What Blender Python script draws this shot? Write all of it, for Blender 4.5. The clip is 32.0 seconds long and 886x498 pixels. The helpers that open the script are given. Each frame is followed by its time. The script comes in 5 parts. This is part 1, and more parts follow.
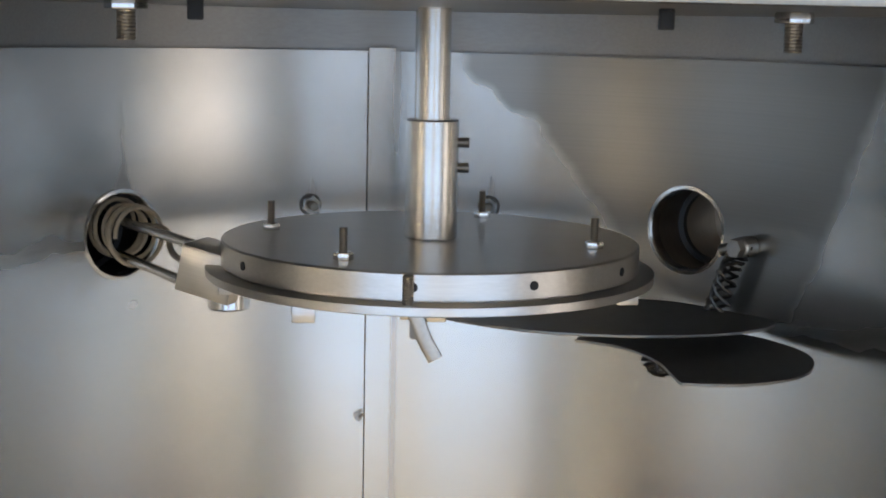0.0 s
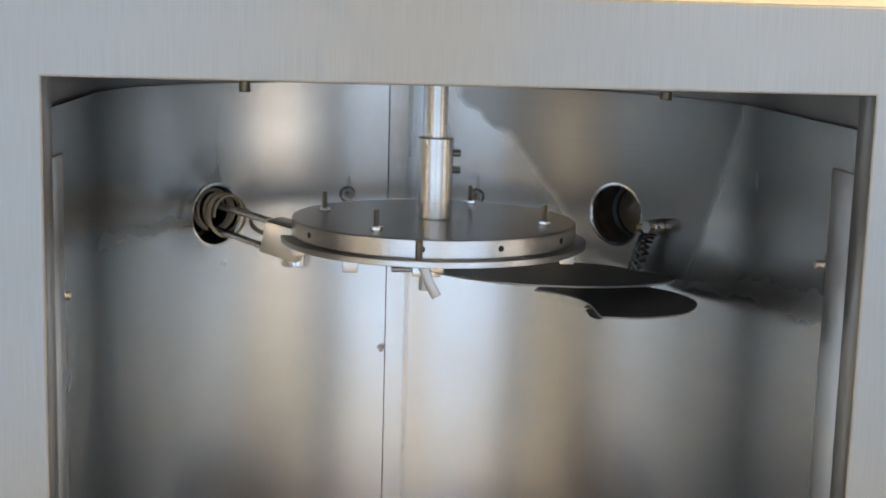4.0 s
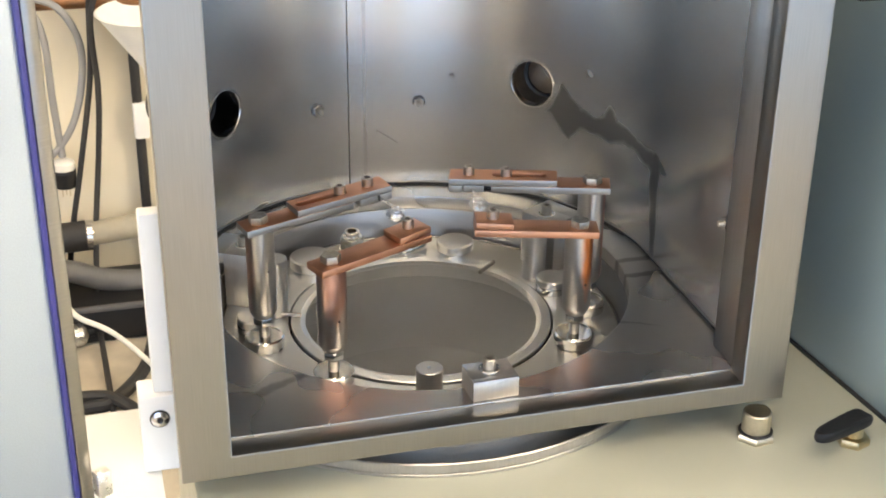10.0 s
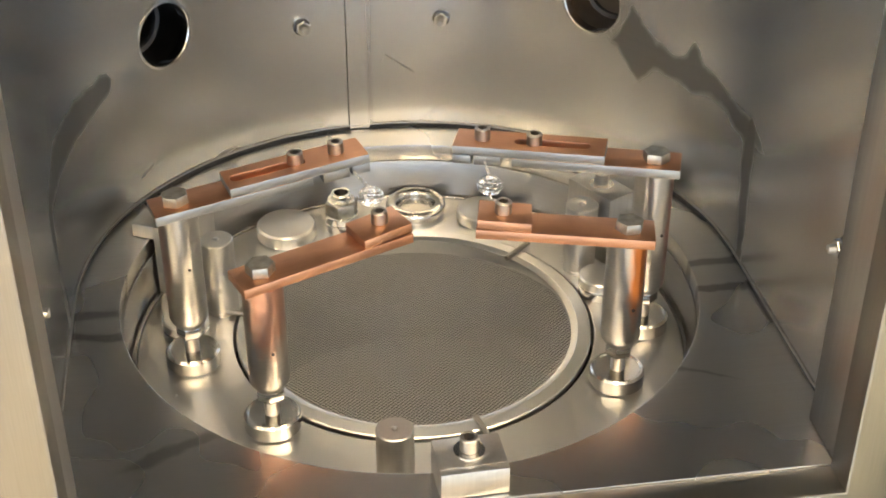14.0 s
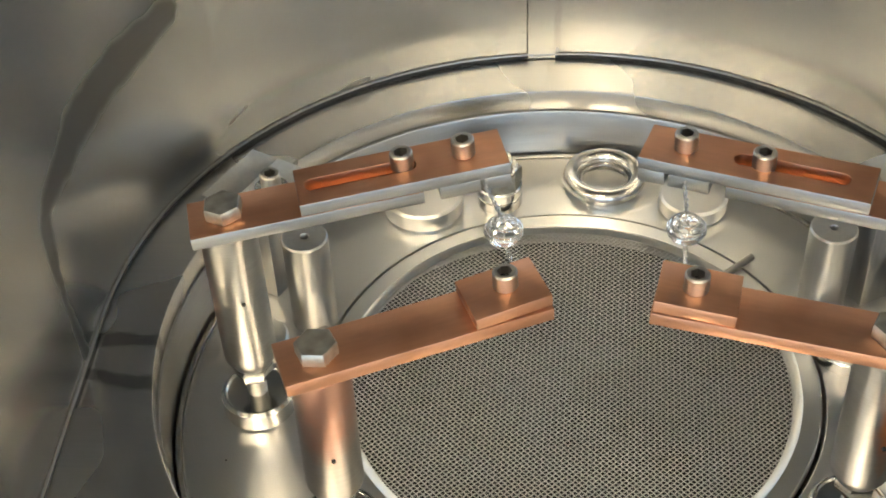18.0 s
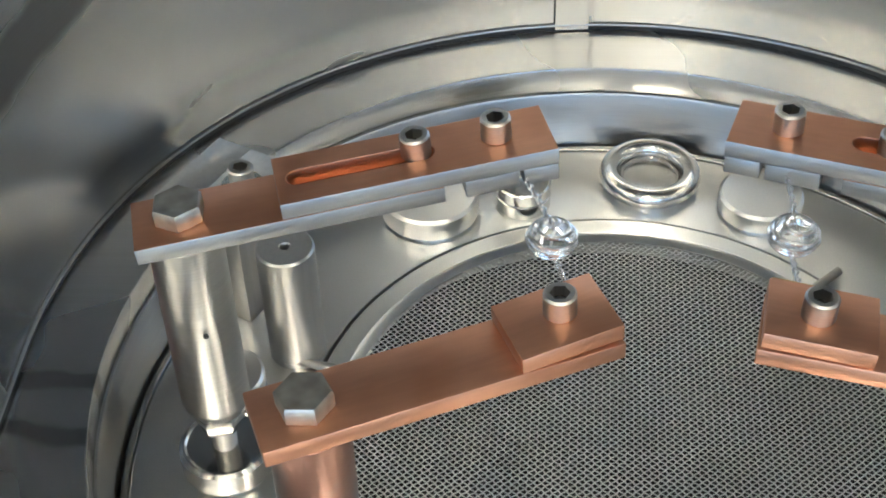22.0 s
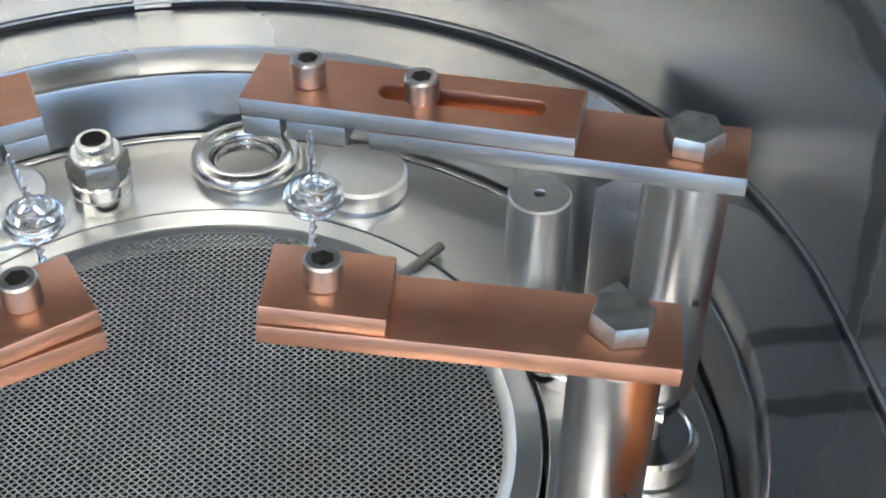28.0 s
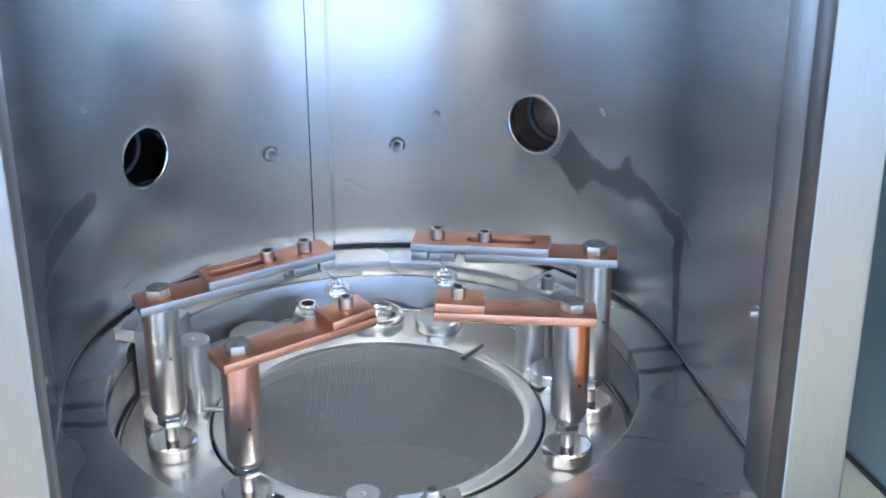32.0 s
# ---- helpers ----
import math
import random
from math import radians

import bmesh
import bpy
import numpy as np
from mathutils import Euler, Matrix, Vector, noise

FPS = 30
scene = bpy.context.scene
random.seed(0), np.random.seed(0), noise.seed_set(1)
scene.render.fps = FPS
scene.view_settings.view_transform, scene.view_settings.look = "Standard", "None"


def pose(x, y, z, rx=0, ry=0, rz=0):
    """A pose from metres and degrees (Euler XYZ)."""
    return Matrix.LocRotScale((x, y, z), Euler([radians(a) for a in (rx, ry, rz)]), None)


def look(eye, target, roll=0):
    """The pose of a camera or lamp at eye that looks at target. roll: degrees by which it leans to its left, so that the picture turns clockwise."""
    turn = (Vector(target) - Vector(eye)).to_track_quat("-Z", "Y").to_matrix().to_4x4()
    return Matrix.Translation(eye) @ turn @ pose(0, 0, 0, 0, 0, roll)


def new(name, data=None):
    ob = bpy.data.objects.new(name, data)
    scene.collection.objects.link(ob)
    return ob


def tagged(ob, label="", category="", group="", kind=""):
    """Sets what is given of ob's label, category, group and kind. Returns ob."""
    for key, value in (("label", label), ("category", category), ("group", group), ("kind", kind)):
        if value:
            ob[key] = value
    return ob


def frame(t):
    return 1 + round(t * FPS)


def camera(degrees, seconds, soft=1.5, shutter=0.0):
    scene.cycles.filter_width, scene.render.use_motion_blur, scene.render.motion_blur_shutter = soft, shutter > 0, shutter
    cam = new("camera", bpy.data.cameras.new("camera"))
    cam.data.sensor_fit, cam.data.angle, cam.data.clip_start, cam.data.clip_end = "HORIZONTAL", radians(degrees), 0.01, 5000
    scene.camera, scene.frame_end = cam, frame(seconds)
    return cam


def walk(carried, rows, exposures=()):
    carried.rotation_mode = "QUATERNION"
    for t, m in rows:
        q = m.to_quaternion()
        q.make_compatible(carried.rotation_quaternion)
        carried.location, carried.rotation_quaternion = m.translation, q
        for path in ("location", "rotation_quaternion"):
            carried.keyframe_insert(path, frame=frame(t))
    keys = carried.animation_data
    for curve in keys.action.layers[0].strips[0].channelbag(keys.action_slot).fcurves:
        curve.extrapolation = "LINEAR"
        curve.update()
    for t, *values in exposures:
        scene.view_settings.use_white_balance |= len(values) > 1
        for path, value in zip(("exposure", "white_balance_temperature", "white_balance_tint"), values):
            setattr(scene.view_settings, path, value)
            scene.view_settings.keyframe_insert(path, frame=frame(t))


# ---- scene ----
# ---- camera ----
cam = camera(35.20, 32.0, soft=1.9)
PATH = [
    (0.0, -0.0442, -0.6460, 0.5677, 0.0032, -0.0552, 0.4741, 1.23),
    (0.5, -0.0574, -0.6771, 0.5725, -0.0165, -0.0859, 0.4788, 1.24),
    (1.0, -0.0641, -0.7069, 0.5757, -0.0520, -0.1146, 0.4807, 1.16),
    (1.5, -0.0509, -0.7448, 0.5774, -0.0597, -0.1526, 0.4819, 1.11),
    (2.0, -0.0369, -0.7818, 0.5772, -0.0621, -0.1900, 0.4819, 1.01),
    (2.5, -0.0290, -0.8088, 0.5822, -0.0616, -0.2179, 0.4832, 1.14),
    (3.0, -0.0017, -0.8541, 0.5818, -0.0176, -0.2625, 0.4832, 1.28),
    (3.5, -0.0094, -0.9023, 0.5899, -0.0023, -0.3104, 0.4919, 1.33),
    (5.5, -0.2944, -1.1778, 0.6760, -0.1369, -0.6188, 0.5254, 2.18),
    (6.0, -0.2830, -1.1663, 0.6700, -0.1360, -0.6170, 0.4786, 0.66),
    (6.5, -0.3088, -1.1764, 0.6526, -0.1534, -0.6360, 0.4432, 0.69),
    (7.0, -0.3136, -1.1712, 0.6248, -0.1607, -0.6386, 0.3947, 0.73),
    (7.5, -0.3142, -1.1676, 0.6109, -0.1632, -0.6421, 0.3639, 0.30),
    (8.0, -0.3119, -1.1666, 0.6138, -0.1618, -0.6487, 0.3507, 0.38),
    (8.5, -0.3118, -1.1660, 0.6169, -0.1614, -0.6467, 0.3569, 0.63),
    (9.0, -0.3138, -1.1668, 0.6147, -0.1641, -0.6469, 0.3554, 0.89),
    (9.5, -0.3082, -1.1692, 0.6142, -0.1618, -0.6484, 0.3549, 0.87),
    (10.0, -0.3017, -1.1696, 0.6209, -0.1582, -0.6496, 0.3582, 0.64),
    (10.5, -0.3061, -1.1681, 0.6090, -0.1619, -0.6459, 0.3510, 0.70),
    (11.0, -0.3085, -1.1644, 0.6071, -0.1655, -0.6427, 0.3475, 0.54),
    (11.5, -0.3070, -1.1605, 0.6052, -0.1656, -0.6388, 0.3445, 0.37),
    (12.0, -0.3180, -1.1588, 0.6014, -0.1758, -0.6378, 0.3401, 0.55),
    (12.5, -0.3061, -1.1254, 0.5888, -0.1636, -0.6062, 0.3241, 0.36),
    (13.0, -0.2345, -1.0150, 0.5712, -0.1017, -0.4990, 0.2952, 0.25),
    (13.5, -0.1572, -0.8979, 0.5579, -0.0520, -0.3926, 0.2519, -0.44),
    (14.0, -0.1029, -0.8134, 0.5497, -0.0265, -0.3138, 0.2263, 0.08),
    (14.5, -0.0763, -0.7373, 0.5383, -0.0283, -0.2463, 0.1967, 0.39),
    (15.0, -0.0623, -0.6835, 0.5349, -0.0390, -0.2026, 0.1767, 0.32),
    (15.5, -0.0474, -0.6489, 0.5573, -0.0404, -0.1816, 0.1810, 0.35),
    (17.5, -0.0122, -0.5025, 0.5148, -0.0525, -0.0607, 0.1107, -3.20),
    (18.0, -0.0139, -0.4852, 0.4945, -0.0554, -0.0427, 0.0915, -3.03),
    (18.5, -0.0202, -0.4659, 0.4789, -0.0622, -0.0236, 0.0756, -2.90),
    (19.0, -0.0223, -0.4508, 0.4630, -0.0653, -0.0075, 0.0610, -3.30),
    (19.5, -0.0287, -0.4387, 0.4482, -0.0682, 0.0066, 0.0480, -2.99),
    (20.0, -0.0369, -0.4294, 0.4309, -0.0684, 0.0209, 0.0357, -2.10),
    (20.5, -0.0381, -0.4145, 0.4223, -0.0705, 0.0339, 0.0249, -2.18),
    (21.0, -0.0424, -0.3995, 0.4188, -0.0728, 0.0441, 0.0159, -2.10),
    (21.5, -0.0462, -0.3861, 0.4046, -0.0743, 0.0598, 0.0042, -1.76),
    (22.0, -0.0436, -0.3719, 0.3924, -0.0729, 0.0743, -0.0076, -2.04),
    (22.5, -0.0313, -0.3593, 0.3784, -0.0577, 0.0877, -0.0209, -2.53),
    (23.0, -0.0139, -0.3460, 0.3710, -0.0391, 0.0989, -0.0309, -3.33),
    (23.5, 0.0045, -0.3342, 0.3588, 0.0027, 0.1108, -0.0438, -2.42),
    (24.0, 0.0271, -0.3226, 0.3552, 0.0410, 0.1161, -0.0540, -1.84),
    (24.5, 0.0395, -0.3108, 0.3387, 0.0814, 0.1286, -0.0676, -0.07),
    (25.0, 0.0431, -0.3020, 0.3245, 0.1116, 0.1381, -0.0775, 1.43),
    (25.5, 0.0443, -0.2943, 0.3190, 0.1119, 0.1426, -0.0867, 1.39),
    (27.5, 0.0470, -0.3121, 0.3235, 0.1074, 0.1315, -0.0760, 0.74),
    (28.0, 0.0454, -0.3422, 0.3399, 0.1068, 0.1086, -0.0513, 1.14),
    (28.5, 0.0224, -0.3923, 0.3650, 0.0748, 0.0710, -0.0126, 0.50),
    (29.0, -0.0186, -0.4639, 0.3838, 0.0579, 0.0128, 0.0276, 0.17),
    (29.5, -0.0509, -0.5461, 0.4069, 0.0378, -0.0580, 0.0694, -0.64),
    (30.0, -0.0701, -0.6328, 0.4312, 0.0244, -0.1331, 0.1127, -0.68),
    (30.5, -0.0822, -0.7224, 0.4488, 0.0143, -0.2085, 0.1546, -0.98),
    (31.0, -0.1032, -0.7926, 0.4757, -0.0017, -0.2711, 0.1969, -0.84),
    (31.5, -0.1170, -0.8563, 0.4997, -0.0174, -0.3272, 0.2348, -0.58),
    (32.0, -0.1252, -0.9288, 0.5236, -0.0227, -0.3916, 0.2768, -0.19),
]
EXPOSURE = [(0.0, -0.93, 7200, 16), (3.5, -0.99, 7300, 16), (6.0, -0.60, 7000, 15), (7.0, -0.38, 6950, 15), (9.0, -0.36, 6750, 15), (12.0, -0.51, 6650, 15), (13.0, -0.34, 7300, 15),
            (14.0, 0.12, 7700, 14), (15.0, 0.18, 7600, 14), (18.0, 0.09, 6900, 8), (20.0, 0.06, 6100, 6), (22.0, 0.0, 5700, 7), (23.0, -0.04, 5600, 8), (24.0, -0.14, 5500, 9), (25.0, -0.06, 5400, 9), (28.0, -0.01, 5300, 10), (30.0, 0.10, 5200, 9), (31.0, 0.16, 5200, 10), (32.0, 0.08, 4950, 11)]
walk(cam, [(r[0], look(r[1:4], r[4:7], r[7])) for r in PATH],
     exposures=EXPOSURE)

# ---- world and light ----
world = bpy.data.worlds.new("world")
scene.world = world
world.use_nodes = True
bg = world.node_tree.nodes["Background"]
bg.inputs["Color"].default_value = (0.75, 0.86, 1.0, 1)
bg.inputs["Strength"].default_value = 0.6


def nodes_of(name):
    m = bpy.data.materials.new(name)
    m.use_nodes = True
    nt = m.node_tree
    return m, nt, nt.nodes["Principled BSDF"]


def tex_coord(nt, scale, rot=(0, 0, 0)):
    tc = nt.nodes.new("ShaderNodeTexCoord")
    mp = nt.nodes.new("ShaderNodeMapping")
    mp.inputs["Scale"].default_value = scale
    mp.inputs["Rotation"].default_value = rot
    nt.links.new(tc.outputs["Object"], mp.inputs["Vector"])
    return mp


def noise_tex(nt, mp, scale, detail=3.0, rough=0.55):
    n = nt.nodes.new("ShaderNodeTexNoise")
    n.inputs["Scale"].default_value = scale
    n.inputs["Detail"].default_value = detail
    n.inputs["Roughness"].default_value = rough
    nt.links.new(mp.outputs["Vector"], n.inputs["Vector"])
    return n


def ramp(nt, src, stops):
    r = nt.nodes.new("ShaderNodeValToRGB")
    el = r.color_ramp.elements
    while len(el) < len(stops):
        el.new(0.5)
    for e, (p, c) in zip(el, stops):
        e.position = p
        e.color = (*c, 1) if len(c) == 3 else c
    nt.links.new(src, r.inputs["Fac"])
    return r


def mix_col(nt, fac, a, b, kind="MIX"):
    x = nt.nodes.new("ShaderNodeMix")
    x.data_type, x.blend_type = "RGBA", kind
    if isinstance(fac, float):
        x.inputs["Factor"].default_value = fac
    else:
        nt.links.new(fac, x.inputs["Factor"])
    for key, v in (("A", a), ("B", b)):
        if isinstance(v, tuple):
            x.inputs[key].default_value = (*v, 1)
        else:
            nt.links.new(v, x.inputs[key])
    return x.outputs["Result"]


def grey(v):
    return (v, v, v)


def brushed(name, col, rough, grain=(900, 900, 8), bump=0.02, dirt=0.25, dirt_scale=14.0, aniso=0.0, metal=1.0, dirt_col=(0.55, 0.52, 0.48), finish_metal=True):
    """Brushed metal: fine grain along one axis, soft cloudy tarnish and an uneven gloss."""
    m, nt, p = nodes_of(name)
    g = noise_tex(nt, tex_coord(nt, grain), 1.0, 2.0)
    mp2 = tex_coord(nt, (1, 1, 1))
    cloud = noise_tex(nt, mp2, dirt_scale, 1.5, 0.45)
    fine = noise_tex(nt, mp2, dirt_scale * 6, 3.0, 0.55)
    c1 = ramp(nt, g.outputs["Fac"], [(0.25, tuple(c * 0.93 for c in col)), (0.75, tuple(min(1, c * 1.05) for c in col))])
    stain = ramp(nt, cloud.outputs["Fac"], [(0.30, grey(0.0)), (0.85, grey(dirt))])
    c2 = mix_col(nt, stain.outputs["Color"], c1.outputs["Color"], tuple(c * d for c, d in zip(col, dirt_col)))
    p.inputs["Metallic"].default_value = metal
    nt.links.new(c2, p.inputs["Base Color"])
    rr = ramp(nt, fine.outputs["Fac"], [(0.25, grey(max(0.02, rough * 0.94))), (0.8, grey(min(1, rough * 1.07)))])
    nt.links.new(rr.outputs["Color"], p.inputs["Roughness"])
    b = nt.nodes.new("ShaderNodeBump")
    b.inputs["Strength"].default_value = bump * 10
    b.inputs["Distance"].default_value = 0.0004
    nt.links.new(g.outputs["Fac"], b.inputs["Height"])
    nt.links.new(b.outputs["Normal"], p.inputs["Normal"])
    return m


def calc(nt, op, a, b=None, c=None):
    n = nt.nodes.new("ShaderNodeMath")
    n.operation = op
    for i, v in enumerate((a, b, c)):
        if v is None:
            continue
        if isinstance(v, (int, float)):
            n.inputs[i].default_value = v
        else:
            nt.links.new(v, n.inputs[i])
    return n.outputs[0]


def table(nt, src, lo, hi, rows, top):
    """A value that follows rows of (place, value) along src, values between 0 and top."""
    u = calc(nt, "DIVIDE", calc(nt, "SUBTRACT", src, lo), hi - lo)
    r = ramp(nt, u, [((a - lo) / (hi - lo), grey(v / top)) for a, v in rows])
    return calc(nt, "MULTIPLY", r.outputs["Color"], top)


def trail(nt, along, across, lo, hi, mid, half, soft):
    """A smear that runs along one coordinate: mid gives its middle line, half its half width."""
    gap = calc(nt, "ABSOLUTE", calc(nt, "SUBTRACT", across, table(nt, along, lo, hi, mid, 0.6)))
    d = calc(nt, "SUBTRACT", table(nt, along, lo, hi, half, 0.2), gap)
    return calc(nt, "DIVIDE", d, soft)


def liner_metal():
    """The liner: steel brushed along its length, with dark deposits left by the source and dark bands higher up."""
    m, nt, p = nodes_of("brushed liner steel")
    tc = nt.nodes.new("ShaderNodeTexCoord")
    sep = nt.nodes.new("ShaderNodeSeparateXYZ")
    nt.links.new(tc.outputs["UV"], sep.inputs[0])
    mp = nt.nodes.new("ShaderNodeMapping")
    nt.links.new(tc.outputs["UV"], mp.inputs["Vector"])
    wob = noise_tex(nt, mp, 38.0, 2.0)
    wob2 = noise_tex(nt, mp, 25.0, 2.0)
    s0 = calc(nt, "ADD", sep.outputs[0], calc(nt, "MULTIPLY", calc(nt, "SUBTRACT", wob.outputs["Fac"], 0.5), 0.016))
    z0 = calc(nt, "ADD", sep.outputs[1], calc(nt, "MULTIPLY", calc(nt, "SUBTRACT", wob2.outputs["Fac"], 0.5), 0.020))
    left = calc(nt, "MULTIPLY", s0, -1.0)
    marks = []
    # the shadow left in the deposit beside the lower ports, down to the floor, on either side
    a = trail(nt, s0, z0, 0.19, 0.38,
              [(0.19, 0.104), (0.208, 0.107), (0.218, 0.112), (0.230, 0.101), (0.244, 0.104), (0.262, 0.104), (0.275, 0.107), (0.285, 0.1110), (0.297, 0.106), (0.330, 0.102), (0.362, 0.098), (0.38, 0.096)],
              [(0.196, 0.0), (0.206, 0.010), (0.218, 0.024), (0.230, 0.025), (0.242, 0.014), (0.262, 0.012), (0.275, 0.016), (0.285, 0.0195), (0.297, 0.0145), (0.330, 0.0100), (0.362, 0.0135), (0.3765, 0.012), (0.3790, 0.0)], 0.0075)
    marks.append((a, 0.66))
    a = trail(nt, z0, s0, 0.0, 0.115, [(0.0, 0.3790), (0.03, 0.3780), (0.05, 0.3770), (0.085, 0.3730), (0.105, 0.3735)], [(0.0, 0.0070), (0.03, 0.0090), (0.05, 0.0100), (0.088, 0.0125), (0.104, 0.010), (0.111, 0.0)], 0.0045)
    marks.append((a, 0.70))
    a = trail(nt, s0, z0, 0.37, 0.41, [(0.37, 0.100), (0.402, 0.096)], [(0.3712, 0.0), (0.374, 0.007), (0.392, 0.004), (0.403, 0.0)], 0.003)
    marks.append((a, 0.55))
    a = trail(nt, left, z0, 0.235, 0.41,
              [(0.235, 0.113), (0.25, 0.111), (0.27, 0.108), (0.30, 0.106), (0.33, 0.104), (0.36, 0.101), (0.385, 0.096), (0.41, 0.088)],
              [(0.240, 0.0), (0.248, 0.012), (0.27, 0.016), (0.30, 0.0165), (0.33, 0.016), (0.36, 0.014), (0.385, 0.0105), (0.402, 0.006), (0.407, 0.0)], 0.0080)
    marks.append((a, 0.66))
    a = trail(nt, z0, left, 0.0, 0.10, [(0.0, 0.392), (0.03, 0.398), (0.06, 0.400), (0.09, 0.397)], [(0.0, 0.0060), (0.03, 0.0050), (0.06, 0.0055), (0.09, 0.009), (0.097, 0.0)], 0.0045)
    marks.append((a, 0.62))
    # dark bands high on the liner, and a broad darker field behind the shutter
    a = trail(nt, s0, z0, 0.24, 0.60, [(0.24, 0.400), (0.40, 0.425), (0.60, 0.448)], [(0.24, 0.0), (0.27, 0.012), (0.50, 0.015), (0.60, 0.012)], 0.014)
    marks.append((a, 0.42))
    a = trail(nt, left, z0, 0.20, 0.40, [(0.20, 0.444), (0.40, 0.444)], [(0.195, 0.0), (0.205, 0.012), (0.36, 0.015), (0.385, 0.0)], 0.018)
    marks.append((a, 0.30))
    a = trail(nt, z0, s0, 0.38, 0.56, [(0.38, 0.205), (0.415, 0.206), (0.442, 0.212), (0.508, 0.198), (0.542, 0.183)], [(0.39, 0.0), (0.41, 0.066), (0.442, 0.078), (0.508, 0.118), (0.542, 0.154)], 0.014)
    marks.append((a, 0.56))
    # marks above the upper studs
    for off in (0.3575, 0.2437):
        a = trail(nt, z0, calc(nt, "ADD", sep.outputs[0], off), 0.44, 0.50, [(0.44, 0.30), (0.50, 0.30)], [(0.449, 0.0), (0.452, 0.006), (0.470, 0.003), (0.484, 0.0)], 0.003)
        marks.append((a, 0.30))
    # run above the upper left port, and a faint darker band at the lap strip's edge
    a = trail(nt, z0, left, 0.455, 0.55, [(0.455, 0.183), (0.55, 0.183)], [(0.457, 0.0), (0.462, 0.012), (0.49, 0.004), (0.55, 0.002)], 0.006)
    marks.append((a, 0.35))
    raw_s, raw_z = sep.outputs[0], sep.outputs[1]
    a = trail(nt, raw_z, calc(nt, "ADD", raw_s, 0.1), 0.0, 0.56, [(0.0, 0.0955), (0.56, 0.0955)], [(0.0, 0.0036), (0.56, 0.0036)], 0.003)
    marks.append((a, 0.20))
    a = trail(nt, raw_s, raw_z, 0.0, 0.05, [(0.006, 0.058), (0.009, 0.066), (0.036, 0.047)], [(0.005, 0.0), (0.0065, 0.0012), (0.030, 0.0010), (0.036, 0.0)], 0.0010)
    marks.append((a, 0.5))
    # two scuffs near the foot
    a = trail(nt, calc(nt, "MULTIPLY", raw_s, -1.0), raw_z, 0.20, 0.24, [(0.205, 0.0262), (0.222, 0.0210)], [(0.205, 0.0), (0.208, 0.0014), (0.214, 0.0008), (0.219, 0.0018), (0.223, 0.0)], 0.0012)
    marks.append((a, 0.7))
    a = trail(nt, calc(nt, "MULTIPLY", raw_s, -1.0), raw_z, 0.10, 0.16, [(0.12, 0.0075), (0.145, 0.0045)], [(0.12, 0.0), (0.126, 0.0022), (0.136, 0.0030), (0.148, 0.0)], 0.0020)
    marks.append((a, 0.65))
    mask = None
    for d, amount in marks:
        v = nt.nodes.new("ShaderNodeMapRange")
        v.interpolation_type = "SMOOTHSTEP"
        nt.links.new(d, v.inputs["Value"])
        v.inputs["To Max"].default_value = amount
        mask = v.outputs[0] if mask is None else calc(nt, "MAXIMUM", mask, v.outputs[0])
    gm = nt.nodes.new("ShaderNodeMapping")
    gm.inputs["Scale"].default_value = (3, 1500, 1)
    nt.links.new(tc.outputs["UV"], gm.inputs["Vector"])
    g = noise_tex(nt, gm, 1.0, 2.0)
    cloud = noise_tex(nt, mp, 9.0, 2.0, 0.5)
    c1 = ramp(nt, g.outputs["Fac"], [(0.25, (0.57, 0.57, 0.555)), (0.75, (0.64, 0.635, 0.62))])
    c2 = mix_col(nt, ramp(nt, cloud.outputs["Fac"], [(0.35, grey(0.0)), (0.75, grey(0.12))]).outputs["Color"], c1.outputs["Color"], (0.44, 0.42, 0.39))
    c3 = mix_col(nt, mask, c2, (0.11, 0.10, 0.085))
    nt.links.new(c3, p.inputs["Base Color"])
    p.inputs["Metallic"].default_value = 1.0
    rr = calc(nt, "ADD", calc(nt, "MULTIPLY", mask, 0.12), calc(nt, "ADD", 0.21, calc(nt, "MULTIPLY", cloud.outputs["Fac"], 0.09)))
    nt.links.new(rr, p.inputs["Roughness"])
    b = nt.nodes.new("ShaderNodeBump")
    b.inputs["Strength"].default_value = 0.07
    b.inputs["Distance"].default_value = 0.0004
    nt.links.new(g.outputs["Fac"], b.inputs["Height"])
    nt.links.new(b.outputs["Normal"], p.inputs["Normal"])
    return m


def plain(name, col, rough=0.5, metal=0.0, vary=0.12, scale=30.0, bump=0.0, coat=0.0, gloss=0.5):
    """Paint, plastic or rubber with slight cloudiness and an uneven gloss."""
    m, nt, p = nodes_of(name)
    mp = tex_coord(nt, (1, 1, 1))
    a = noise_tex(nt, mp, scale, 4.0)
    b = noise_tex(nt, mp, scale * 8, 3.0)
    c1 = ramp(nt, a.outputs["Fac"], [(0.3, tuple(c * (1 - vary) for c in col)), (0.7, tuple(min(1, c * (1 + vary * 0.5)) for c in col))])
    nt.links.new(c1.outputs["Color"], p.inputs["Base Color"])
    rr = ramp(nt, b.outputs["Fac"], [(0.3, grey(rough * 0.85)), (0.7, grey(min(1, rough * 1.15)))])
    nt.links.new(rr.outputs["Color"], p.inputs["Roughness"])
    p.inputs["Metallic"].default_value = metal
    p.inputs["Coat Weight"].default_value = coat
    p.inputs["Specular IOR Level"].default_value = gloss
    if bump:
        n = nt.nodes.new("ShaderNodeBump")
        n.inputs["Strength"].default_value = bump
        n.inputs["Distance"].default_value = 0.002
        nt.links.new(b.outputs["Fac"], n.inputs["Height"])
        nt.links.new(n.outputs["Normal"], p.inputs["Normal"])
    return m


